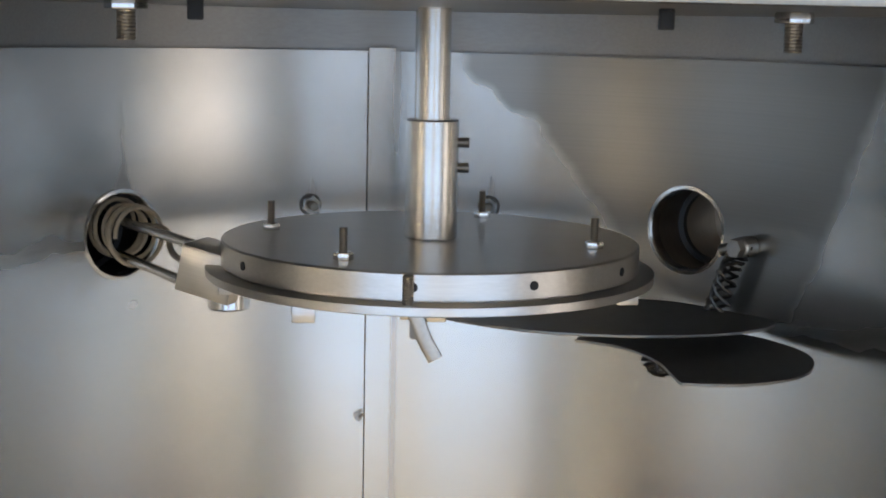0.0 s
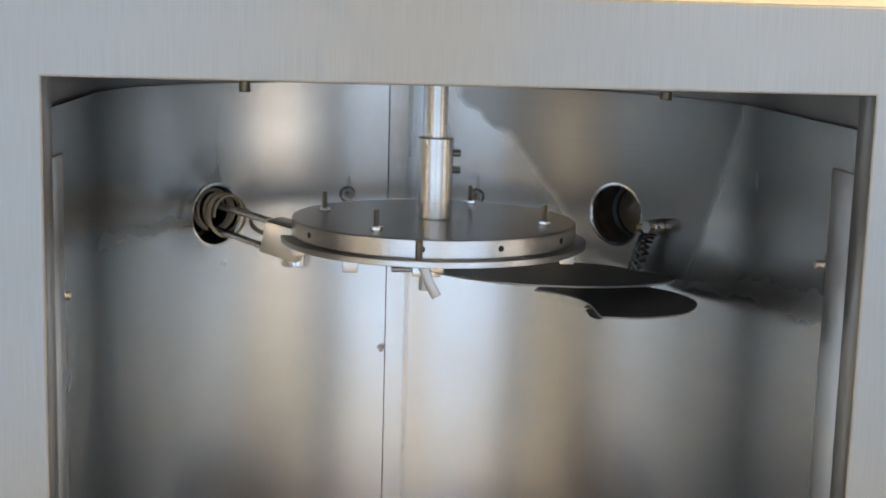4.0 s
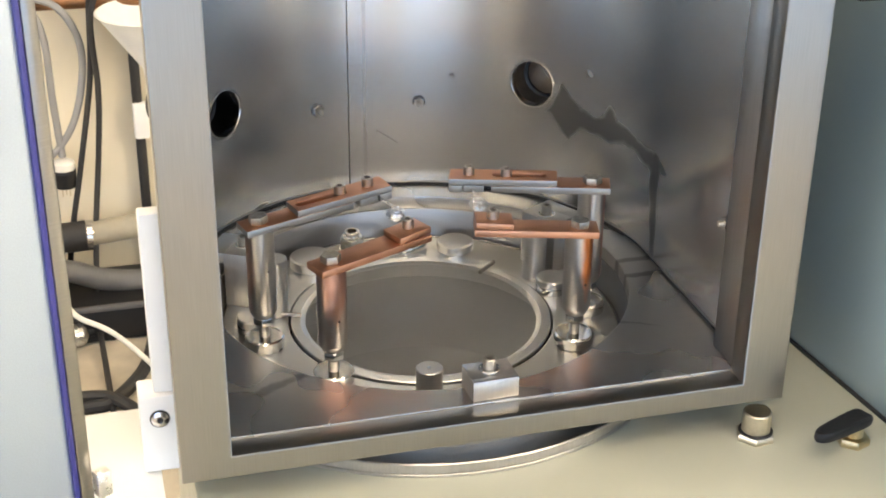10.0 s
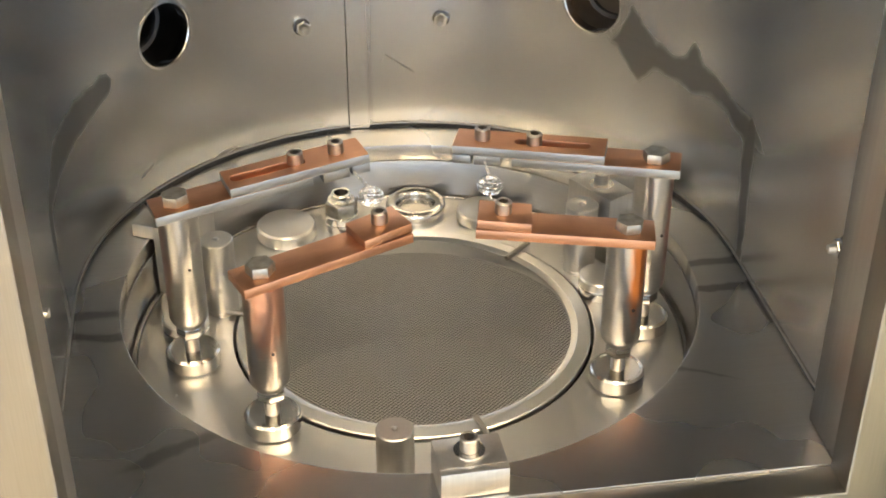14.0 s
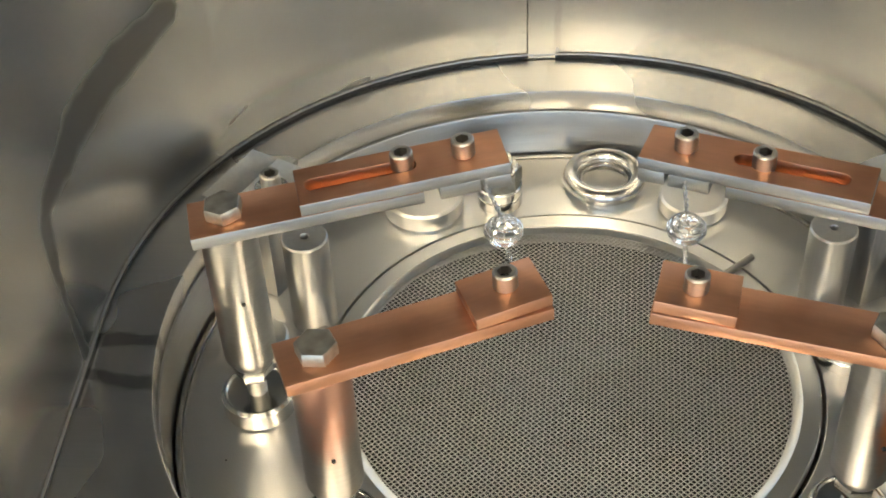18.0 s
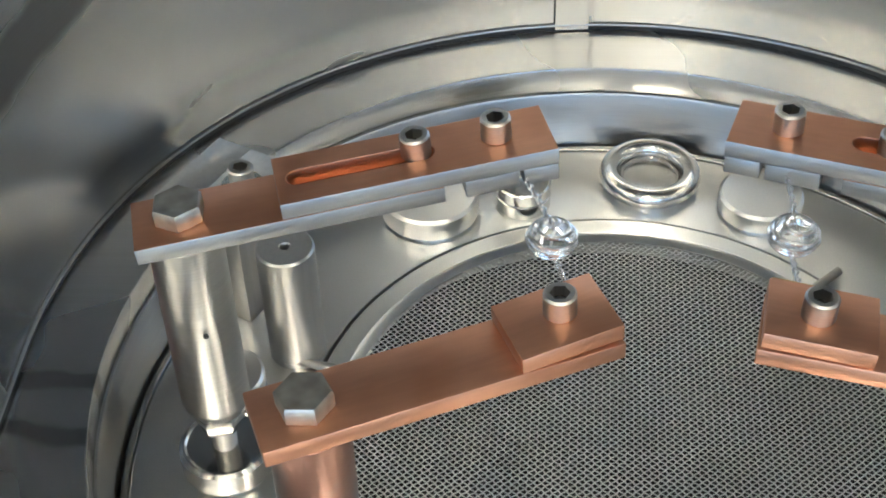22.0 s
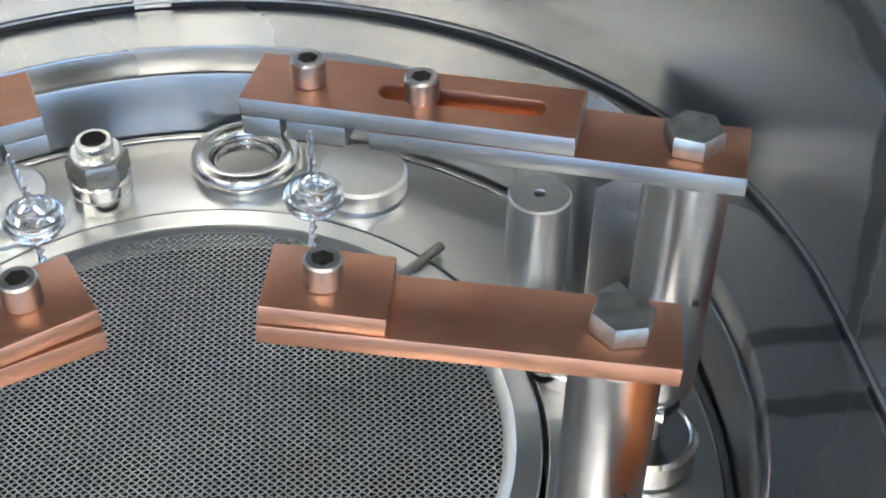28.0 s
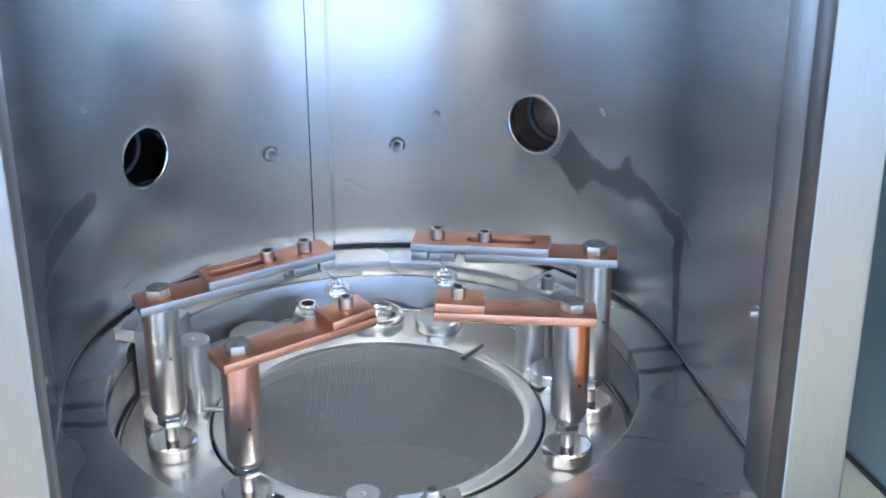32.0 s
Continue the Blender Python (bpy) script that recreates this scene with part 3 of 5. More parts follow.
def liner_sheet(bm, off, holes, s0, s1, z0, z1):
    """A sheet bent along the liner, with round holes cut in it."""
    half, k = PORT_R + 0.014, 8
    ss = {round(s0, 5), round(s1, 5)}
    zs = {round(z0, 5), round(z1, 5)}
    for sc, zc in holes:
        ss |= {round(sc - half + 2 * half * i / k, 5) for i in range(k + 1)}
        zs |= {round(zc - half + 2 * half * i / k, 5) for i in range(k + 1)}
    def fill(vals, step):
        v = sorted(vals)
        out = [v[0]]
        for b in v[1:]:
            n = max(1, math.ceil((b - out[-1]) / step))
            a = out[-1]
            out += [a + (b - a) * (i + 1) / n for i in range(n)]
        return out
    ss, zs = fill(ss, 0.012), fill(zs, 0.05)
    vs, flat = {}, {}
    def vert(i, j):
        if (i, j) not in vs:
            vs[i, j] = bm.verts.new(on_wall(ss[i], zs[j], off))
            flat[vs[i, j]] = (ss[i], zs[j])
        return vs[i, j]
    for i in range(len(ss) - 1):
        for j in range(len(zs) - 1):
            sc, zc = (ss[i] + ss[i + 1]) / 2, (zs[j] + zs[j + 1]) / 2
            if any(abs(sc - a) < half and abs(zc - b) < half for a, b in holes):
                continue
            bm.faces.new((vert(i, j), vert(i + 1, j), vert(i + 1, j + 1), vert(i, j + 1)))
    near = lambda seq, v: min(range(len(seq)), key=lambda q: abs(seq[q] - v))
    for a, b in holes:
        i0, i1, j0, j1 = near(ss, a - half), near(ss, a + half), near(zs, b - half), near(zs, b + half)
        loop = [(i, j0) for i in range(i0, i1)] + [(i1, j) for j in range(j0, j1)] + [(i, j1) for i in range(i1, i0, -1)] + [(i0, j) for j in range(j1, j0, -1)]
        ring = []
        for i, j in loop:
            d = Vector((ss[i] - a, zs[j] - b)).normalized() * PORT_R
            ring.append(bm.verts.new(on_wall(a + d.x, b + d.y, off)))
            flat[ring[-1]] = (a + d.x, b + d.y)
        for q in range(len(loop)):
            w = (q + 1) % len(loop)
            bm.faces.new((vert(*loop[q]), vert(*loop[w]), ring[w], ring[q]))
    uv = bm.loops.layers.uv.new("UVMap")
    for f in bm.faces:
        for lp in f.loops:
            lp[uv].uv = flat[lp.vert]


PORT_S = 0.1810
Z_LOW, Z_UP = 0.127, 0.4490
PORTS = [(-PORT_S, Z_LOW - 0.003), (PORT_S, Z_LOW + 0.003), (-PORT_S - 0.004, Z_UP - 0.003), (PORT_S + 0.004, Z_UP + 0.003)]
S_END = ARC - FY - 0.016
SEAM = -0.0225

# ---- the chamber's shell ----
bm = bmesh.new()
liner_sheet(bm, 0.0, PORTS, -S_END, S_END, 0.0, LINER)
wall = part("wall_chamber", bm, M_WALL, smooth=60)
tagged(wall, "brushed stainless steel chamber liner with four round ports", "wall", kind="structure")
bm = bmesh.new()
liner_sheet(bm, -0.006, PORTS, -S_END, S_END, -0.012, CEIL + 0.012)
outer = part("wall_outside", bm, M_ROOF, smooth=60)
tagged(outer, "outer skin of the stainless steel vacuum chamber", "wall", kind="structure")
# lap joint of the liner: the second sheet lies over the first
bm = bmesh.new()
liner_sheet(bm, 0.0012, [], SEAM, SEAM + 0.017, 0.001, LINER + 0.002)
me = finish(bm, "seam_strip", M_WALL, 60)
strip = part("trim_seam", me, None)
tagged(strip, "overlapping vertical lap joint of the steel liner", "trim", kind="structure")
bm = bmesh.new()
liner_sheet(bm, 0.0004, [], SEAM - 0.0007, SEAM, 0.001, LINER - 0.001)
tagged(part("trim_seam_gap", bm, M_HOLE, smooth=60), "dark gap along the liner's lap joint", "trim", kind="structure")


def u_outline(r, yf, n=48):
    pts = [(r * math.sin(a), r * math.cos(a)) for a in (math.pi / 2 - math.pi * i / n for i in range(n + 1))]
    return [(r, yf)] + pts + [(-r, yf)]


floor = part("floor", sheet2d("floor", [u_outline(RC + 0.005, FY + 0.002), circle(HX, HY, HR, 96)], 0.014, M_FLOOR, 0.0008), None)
tagged(floor, "brushed stainless steel chamber floor with a round opening", "floor", kind="structure")
ceiling = part("ceiling", sheet2d("ceiling", [u_outline(RC + 0.005, FY + 0.002)], 0.012, M_ROOF), None, m=at(0, 0, CEIL + 0.012))
tagged(ceiling, "brushed stainless steel chamber ceiling", "ceiling", kind="structure")

# collar under the floor that holds the base plate
collar = part("trim_collar", ring_solid([(HR + 0.001, -0.0141), (HR - 0.0008, -0.0141), (HR - 0.0014, -0.0150), (HR - 0.0020, -0.058), (HR + 0.02, -0.058), (HR + 0.02, -0.0141)], 96), M_COLLAR, m=at(HX, HY, 0))
tagged(collar, "turned steel collar under the floor opening", "trim", kind="structure")
base = part("base_plate", sheet2d("base_plate", [circle(HX, HY, HR - 0.0068, 128), circle(CX, CY, CR + 0.0022, 96)], 0.022, M_BASE, 0.0006), None, m=at(0, 0, ZB))
tagged(base, "round polished steel base plate of the vacuum chamber", "base plate")
part("outer_ring", ring_solid([(HR - 0.0064, ZB - 0.020), (HR - 0.0034, ZB - 0.020), (HR - 0.0034, ZB + 0.0006), (HR - 0.0038, ZB + 0.0010), (HR - 0.0061, ZB + 0.0010), (HR - 0.0064, ZB + 0.0006)], 128), M_TURN, base, "narrow raised ring round the plate", at(HX, HY, -ZB))

# near-black ring paints the shade in the gap below the plate's edge
gap = part("trim_gap_ring", ring_solid([(HR - 0.030, -0.074), (HR + 0.01, -0.074), (HR + 0.01, -0.0695), (HR - 0.030, -0.0695)], 96), M_HOLE, m=at(HX, HY, 0))
tagged(gap, "near-black ring for the shade in the gap round the base plate", "trim", kind="structure")

# front frame: one welded rim with a bevelled opening
FT = 0.040            # width of the stiles
FB, FTOP = 0.020, 0.045
frame_me = sheet2d("front_frame", [
    [(-OW - FT, -FB - 0.001), (OW + FT, -FB - 0.001), (OW + FT, CEIL + FTOP), (-OW - FT, CEIL + FTOP)],
    [(-OW, -0.001), (OW, -0.001), (OW, CEIL - 0.002), (-OW, CEIL - 0.002)]], 0.024, M_FRAME, 0.0015)
frame_ob = part("trim_front_frame", frame_me, None, m=at(0, FY - 0.0222, 0, 90, 0, 0))
tagged(frame_ob, "brushed stainless steel rim round the chamber's open front", "frame", kind="structure")

# side plates just inside the opening
for side in (-1, 1):
    ob = part("trim_side_plate", box(0.0025, 0.040, 0.530, 0.0006), M_FRAME_V, m=at(side * (OW + 0.004), FY + 0.0225, 0.266))
    tagged(ob, "narrow brushed steel plate inside the opening", "trim", kind="structure")

# ports
def port(i, s, z):
    left, upper = s < 0, z > 0.3
    t = thing("port", "round steel port tube in the chamber wall", "port", wall_pose(s, z), "ports in the liner")
    # bore tone painted in: near-black shade on the left, coppery reflection on the right
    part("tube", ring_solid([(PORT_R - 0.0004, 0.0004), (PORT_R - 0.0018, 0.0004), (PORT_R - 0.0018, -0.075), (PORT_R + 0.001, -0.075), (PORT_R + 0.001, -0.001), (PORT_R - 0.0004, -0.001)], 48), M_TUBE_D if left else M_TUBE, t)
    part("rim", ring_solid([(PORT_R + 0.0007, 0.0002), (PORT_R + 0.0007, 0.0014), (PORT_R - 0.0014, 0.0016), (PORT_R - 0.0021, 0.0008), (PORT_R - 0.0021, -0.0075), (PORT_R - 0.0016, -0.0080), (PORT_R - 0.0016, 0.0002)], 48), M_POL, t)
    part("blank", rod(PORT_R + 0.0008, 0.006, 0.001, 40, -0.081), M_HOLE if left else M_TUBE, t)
    part("seal", ring_solid([(PORT_R - 0.0019, -0.030), (PORT_R - 0.0050, -0.031), (PORT_R - 0.0050, -0.035), (PORT_R - 0.0019, -0.036)], 40), M_RUBBER, t, "black rubber ring")
    return t


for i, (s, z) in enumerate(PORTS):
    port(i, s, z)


# ---- pump port with its wire screen ----
def pump_screen():
    t = thing("pump_screen", "woven wire screen in a flat steel ring over the pump port", "screen", at(CX, CY, ZB))
    rin = CR * 0.888
    part("screen_ring", ring_solid([(rin, -0.002), (CR, -0.002), (CR, 0.0012), (CR - 0.0008, 0.002), (rin + 0.0048, 0.002), (rin + 0.0042, 0.0014), (rin, 0.0004)], 96), M_BASE, t, "flat pale steel ring")
    pitch, r, amp = 0.0023, 0.00033, 0.00036
    n = int(rin / pitch)
    verts, faces = [], []
    for axis in (0, 1):
        for i in range(-n, n + 1):
            c = i * pitch
            half = math.sqrt(max(0.0, (rin + 0.001) ** 2 - c * c))
            steps = max(2, int(2 * half / (pitch / 2)))
            k0 = None
            first = -math.floor(half / (pitch / 2))
            for q in range(2 * (-first) + 1):
                u = (first + q) * pitch / 2
                idx = first + q
                ph = 0 if idx % 2 else (1 if ((idx // 2) + i + axis) % 2 == 0 else -1)
                z = amp * ph
                b = len(verts)
                for dv, dz in ((r, 0), (0, r), (-r, 0), (0, -r)):
                    verts.append((u, c + dv, z + dz) if axis == 0 else (c + dv, u, z + dz))
                if k0 is not None:
                    for e in range(4):
                        g = (e + 1) % 4
                        faces.append((k0 + e, k0 + g, b + g, b + e))
                k0 = b
    me = bpy.data.meshes.new("wire_screen")
    me.from_pydata(verts, [], faces)
    me.materials.append(M_WIRE)
    for p in me.polygons:
        p.use_smooth = True
    w = part("wire_screen", me, None, t, "grey woven wire mesh", m=at(0, 0, -0.0005, 0, 0, 42))
    tagged(w, kind="stuff")
    for a, r0, r1 in ((41.5, 0.110, 0.138), (167, 0.118, 0.142), (283, 0.116, 0.145)):
        ca, sa = math.cos(radians(a)), math.sin(radians(a))
        part("pin", sweep([(r0 * ca, r0 * sa, 0.003), (r1 * ca, r1 * sa, 0.004)], 0.0021, 12), M_BOLT, t, "small steel locating pin")
    return t


pump_screen()
throat = part("wall_pump_throat", lathe([(CR + 0.01, -0.16), (CR + 0.01, -0.0225 + ZB)], 48, cap=False), M_HOLE)
tagged(throat, "dark throat of the pump below the screen", "wall", kind="structure")
bottom = part("floor_pump_throat", lathe([(0, -0.16), (CR + 0.02, -0.16)], 48, cap=False), M_HOLE, m=at(CX, CY, 0))
throat.location = (CX, CY, 0)
tagged(bottom, "dark bottom of the pump throat", "floor", kind="structure")


# ---- evaporation electrodes ----
POST_R = 0.0132


def electrode(name, label, bolt, tip, z_top, z_tip, two_layer, mat_post, nut_turn, grip=0.0285, tinted=False):
    """A post on a round foot, with a bar bolted on top. bolt, tip: x and y of the hex bolt and of the clamp screw."""
    bx, by = bolt
    ang = math.degrees(math.atan2(tip[1] - by, tip[0] - bx))
    reach = math.hypot(tip[0] - bx, tip[1] - by)
    t = thing(name, label, "electrode", at(bx, by, ZB), "electrodes on the base plate")
    top = z_top - ZB
    th = 0.0066
    part("foot", lathe([(0.0170, 0), (0.0174, 0.0012), (0.0187, 0.0014), (0.0187, 0.0108), (0.0172, 0.0123), (0.0162, 0.0123), (0.0154, 0.0116), (0.0070, 0.0114), (0, 0.0114)], 56), M_POL, t, "polished round steel foot with a bevelled rim")
    part("stud", thread(0.0050, 0.0150, 0.0014, 24, 0.0110), M_BOLT, t)
    part("lock_nut", hexagon(0.0168, 0.0080, z0=0.0250), M_POL, t, m=at(0, 0, 0, 0, 0, nut_turn))
    zb = 0.0330
    part("post", lathe([(0.0092, zb), (0.0098, zb + 0.0006), (POST_R - 0.0004, zb + 0.0062), (POST_R, zb + 0.0080), (POST_R, top - th - 0.0004), (POST_R - 0.0006, top - th)], 48), mat_post, t, "turned steel post")
    part("vent_hole", rod(0.0010, 0.0012, 0.0001, 12), M_HOLE, t, m=at(POST_R * 0.25, -POST_R * 0.97, 0.068, 90, 0, 15) if two_layer is False else at(0.0045, -POST_R * 0.935, 0.085, 90, 0, 20))
    holder = at(0, 0, top, 0, -math.degrees(math.atan2(z_tip - z_top, reach)), ang)
    def put(nm, bm, mat, lab="", m=Matrix()):
        return part(nm, bm, mat, t, lab, holder @ m)
    w = 0.0262
    if two_layer:
        bar_end = reach - 0.022
        bar = box(bar_end + 0.0168, w, th, 0.00045)
        me = finish(moved(bar, Matrix.Translation(((bar_end - 0.0168) / 2, 0, -th / 2))), "bar", [M_PLATED, M_COPPER])
        for p in me.polygons:
            p.material_index = 1 if p.normal.z > 0.5 else 0
        put("bar", me, None, "copper-topped flat bar with grey plated edges")
        for u0, u1 in ((-0.0145, 0.0045), (0.0062, 0.0188)):
            blk = box(u1 - u0, w * 0.96, th * 1.05, 0.00045)
            put("clamp_block", moved(blk, Matrix.Translation((reach + (u0 + u1) / 2, 0, -th / 2 - 0.0004))), M_PLATED, "dull grey clamp block")
        x0, x1 = 0.034, reach + 0.0188
        s0, s1, sr = reach - 0.070, reach - 0.0265, 0.0042
        slot = [(s0 + sr * math.cos(a), sr * math.sin(a)) for a in (math.pi / 2 + math.pi * i / 12 for i in range(13))] + [(s1 + sr * math.cos(a), sr * math.sin(a)) for a in (-math.pi / 2 + math.pi * i / 12 for i in range(13))]
        me = sheet2d("slotted_plate", [[(x0, -w / 2), (x1, -w / 2), (x1, w / 2), (x0, w / 2)], slot], th, [M_PLATED, M_COPPER], 0.0004)
        for p in me.polygons:
            cxy = p.center
            inner = s0 - sr * 1.3 < cxy.x < s1 + sr * 1.3 and abs(cxy.y) < sr * 1.15
            p.material_index = 1 if (p.normal.z > 0.5 or inner) else 0
        put("slotted_plate", me, None, "slotted copper-topped clamp plate", at(0, 0, th + 0.0002))
        cap_screw(t, holder @ at(reach, 0, th + 0.0002))
        cap_screw(t, holder @ at(reach - grip, 0.001, th + 0.0002 - 0.0012))
    else:
        end = reach + 0.0165
        bar = box(end + 0.0168, w, th, 0.00045)
        put("bar", moved(bar, Matrix.Translation(((end - 0.0168) / 2, 0, -th / 2))), M_COPPER, "flat brushed copper bar")
        blk = box(0.0345, w * 0.985, th * 0.95, 0.00045)
        put("clamp_block", blk, M_COPPER, "small copper clamp block, slightly tilted", at(end - 0.0178, 0.0002, th / 2 + 0.0006, 0, -2.2, 1.5))
        cap_screw(t, holder @ at(reach, 0.001, th + 0.0004, 0, 0, 10), h=0.0088)
    if tinted:
        put("tinted_edge", moved(box(0.0335, 0.0006, th * 0.8, 0.0002), at(end - 0.0178, -w * 0.4935, th / 2 + 0.0006, 0, -2.2, 0)), M_GOLD, "brass-tinted front edge")
    hex_bolt(t, holder @ at(0, 0, 0.0004, 0, 0, 12 + nut_turn))
    return t


E1, E1T = (-0.1569, -0.0125), (-0.0485, 0.0162)
E2, E2T = (-0.1055, -0.0905), (-0.0276, -0.0593)
E3, E3T = (0.1645, -0.0175), (0.0523, 0.0220)
E4, E4T = (0.1305, -0.0775), (0.0513, -0.0591)
# height of each arm's top face over the post and at its clamp screw
Z1, Z1T, Z2, Z2T = 0.0840, 0.0905, 0.0755, 0.0782
Z3, Z3T, Z4, Z4T = 0.0920, 0.0895, 0.0770, 0.0792
electrode("electrode", "steel electrode post carrying a slotted copper-topped arm", E1, E1T, Z1, Z1T, True, M_POST1, 10)
electrode("electrode", "copper-flashed electrode post carrying a copper bar arm", E2, E2T, Z2, Z2T, False, M_POST2, 25)
electrode("electrode", "steel electrode post carrying a grey-edged slotted arm", E3, E3T, Z3, Z3T, True, M_POST3, 40, 0.0360)
electrode("electrode", "copper-streaked electrode post carrying a copper bar", E4, E4T, Z4, Z4T, False, M_POST4, 5, tinted=True)


# ---- small parts on the base plate ----
def standoff(x, y, h=0.030, r=0.0092, z=None):
    t = thing("standoff", "short turned steel standoff with a tapped hole on the base plate", "standoff", at(x, y, ZB if z is None else z), "standoffs on the base plate")
    part("body", lathe([(r - 0.0006, 0), (r, 0.0006), (r, 0.003), (r - 0.0003, 0.0034), (r, 0.0038), (r, h - 0.0008), (r - 0.0008, h), (0.0024, h), (0.0019, h - 0.0008), (0.0019, h - 0.006), (0, h - 0.006)], 48), M_SATIN, t)
    part("tapped_hole", rod(0.0019, 0.0004, 0.0001, 16), M_HOLE, t, m=at(0, 0, h - 0.0055))
    return t


def clamp(x, y, turn, label, h=0.041, w=0.046, toe=0.0175):
    """A square block that holds the base plate down, with a cap screw and a washer."""
    t = thing("hold_down_clamp", label, "clamp", at(x, y, ZB, 0, 0, turn), "clamps round the base plate")
    part("block", moved(box(w, 0.026, h, 0.0006), Matrix.Translation((0, 0, h / 2))), M_SATIN, t, "machined steel block")
    part("toe", moved(box(w, toe, h + ZB - 0.0006, 0.0006), Matrix.Translation((0, 0.01285 + toe / 2, (h - ZB + 0.0006) / 2))), M_SATIN, t, "overhanging toe")
    part("washer", ring_solid([(0.003, h), (0.0092, h), (0.0092, h + 0.0012), (0.003, h + 0.0012)], 32), M_POL, t)
    cap_screw(t, at(0, 0, h + 0.0012), 0.0112, 0.0095)
    return t


def blank_disc(x, y, r, h, label):
    t = thing("blank_plug", label, "plug", at(x, y, ZB), "plugs in the base plate")
    if h > 0.014:
        part("base_ring", lathe([(r - 0.0008, 0), (r, 0.0006), (r, h * 0.44), (r - 0.0010, h * 0.49)], 56), M_POL, t)
        part("cap", lathe([(r - 0.0010, h * 0.50), (r, h * 0.56), (r, h - 0.0012), (r - 0.0012, h), (0, h)], 56), M_PLUG, t)
    else:
        part("cap", lathe([(r - 0.0016, 0), (r - 0.0010, 0.0012), (r, 0.0013), (r, h - 0.0014), (r - 0.0014, h), (0, h)], 64), M_PLUG, t, "matt flat cap")
    return t


def torus_plug(x, y):
    t = thing("sight_plug", "polished rounded ring plug with a sunken centre in the base plate", "plug", at(x, y, ZB))
    rows = [(0.0226, 0)]
    rows += [(0.0198 + 0.0050 * math.cos(a), 0.0046 + 0.0050 * math.sin(a)) for a in (radians(-40 + 20 * i) for i in range(12))]
    part("ring", lathe(rows + [(0.0150, 0.0024)], 64), M_POL, t)
    part("centre", lathe([(0.0150, 0.0022), (0.0141, 0.0038), (0.0131, 0.0038), (0.0124, 0.0018), (0, 0.0018)], 56), M_TURN, t, "sunken turned centre")
    return t


def nut_fitting(x, y):
    t = thing("hex_fitting", "steel hex nut on a round fitting in the base plate", "fitting", at(x, y, ZB))
    part("collar", lathe([(0.0124, 0), (0.0132, 0.0008), (0.0132, 0.0072), (0.0126, 0.0077), (0.0132, 0.0083), (0.0132, 0.0140), (0.0124, 0.0148)], 48), M_POL, t)
    part("nut", hexagon(0.0236, 0.0105, 0.0009, 0.0148), M_HEX, t, "dark steel hex nut", at(0, 0, 0, 0, 0, 14))
    part("shoulder", lathe([(0.0110, 0.0253), (0.0110, 0.0272), (0.0102, 0.0280), (0.0070, 0.0281)], 36, cap=False), M_POL, t)
    part("stem", ring_solid([(0.0056, 0.022), (0.0080, 0.022), (0.0080, 0.0322), (0.0073, 0.0330), (0.0056, 0.0330)], 36), M_POL, t)
    part("stem_bore", rod(0.0056, 0.001, 0.0001, 24), M_HOLE, t, m=at(0, 0, 0.0265))
    return t


def basket(ax, ay, az, bx, by, bz, turn):
    """A wire evaporation basket: a coil that narrows downwards, with a lead at either end."""
    t = thing("evaporation_basket", "bright twisted wire evaporation basket hanging between two arms", "wire basket", None, "wire baskets")
    c = Vector(((ax + bx) / 2 + 0.001, (ay + by) / 2 + 0.003, (az + bz) / 2 - 0.004))
    pts = []
    for i in range(121):
        u = i / 120
        a = turn + u * 2 * math.pi * 5.2
        r = 0.0002 + 0.0080 * math.sin(math.pi * min(1, 0.06 + u * 0.92)) ** 0.8
        pts.append((c.x + r * math.cos(a), c.y + r * math.sin(a), c.z + 0.0065 - 0.0125 * u))
    part("coil", sweep(pts, 0.00095, 8), M_CHROME, t, "shiny coiled wire")
    for a2 in (0, 1, 2, 3):
        ang = turn + a2 * math.pi / 2 + 0.4
        mer = []
        for i in range(13):
            u = i / 12
            r = 0.0002 + 0.0073 * math.sin(math.pi * min(1, 0.06 + u * 0.92)) ** 0.8
            mer.append((c.x + r * math.cos(ang + u), c.y + r * math.sin(ang + u), c.z + 0.0065 - 0.0125 * u))
        part("strand", sweep(mer, 0.0008, 6), M_CHROME, t)
    def lead(p, q):
        p, q = Vector(p), Vector(q)
        side = (q - p).orthogonal().normalized()
        for ph in (0, math.pi):
            line = []
            for i in range(25):
                u = i / 24
                a = ph + u * 18
                up = (q - p).normalized().cross(side)
                line.append(p.lerp(q, u) + 0.00065 * (math.cos(a) * side + math.sin(a) * up))
            part("lead", sweep(line, 0.0006, 6), M_CHROME, t)
    lead((ax, ay, az), c + Vector((0, 0.0005, 0.0062)))
    lead(c + Vector((0, -0.0005, -0.0055)), (bx, by, bz))
    return t


M_CHROME = brushed("molten-bright wire", (0.92, 0.92, 0.92), 0.26, grain=(300, 300, 300), bump=0.03, dirt=0.05, dirt_scale=200.0)


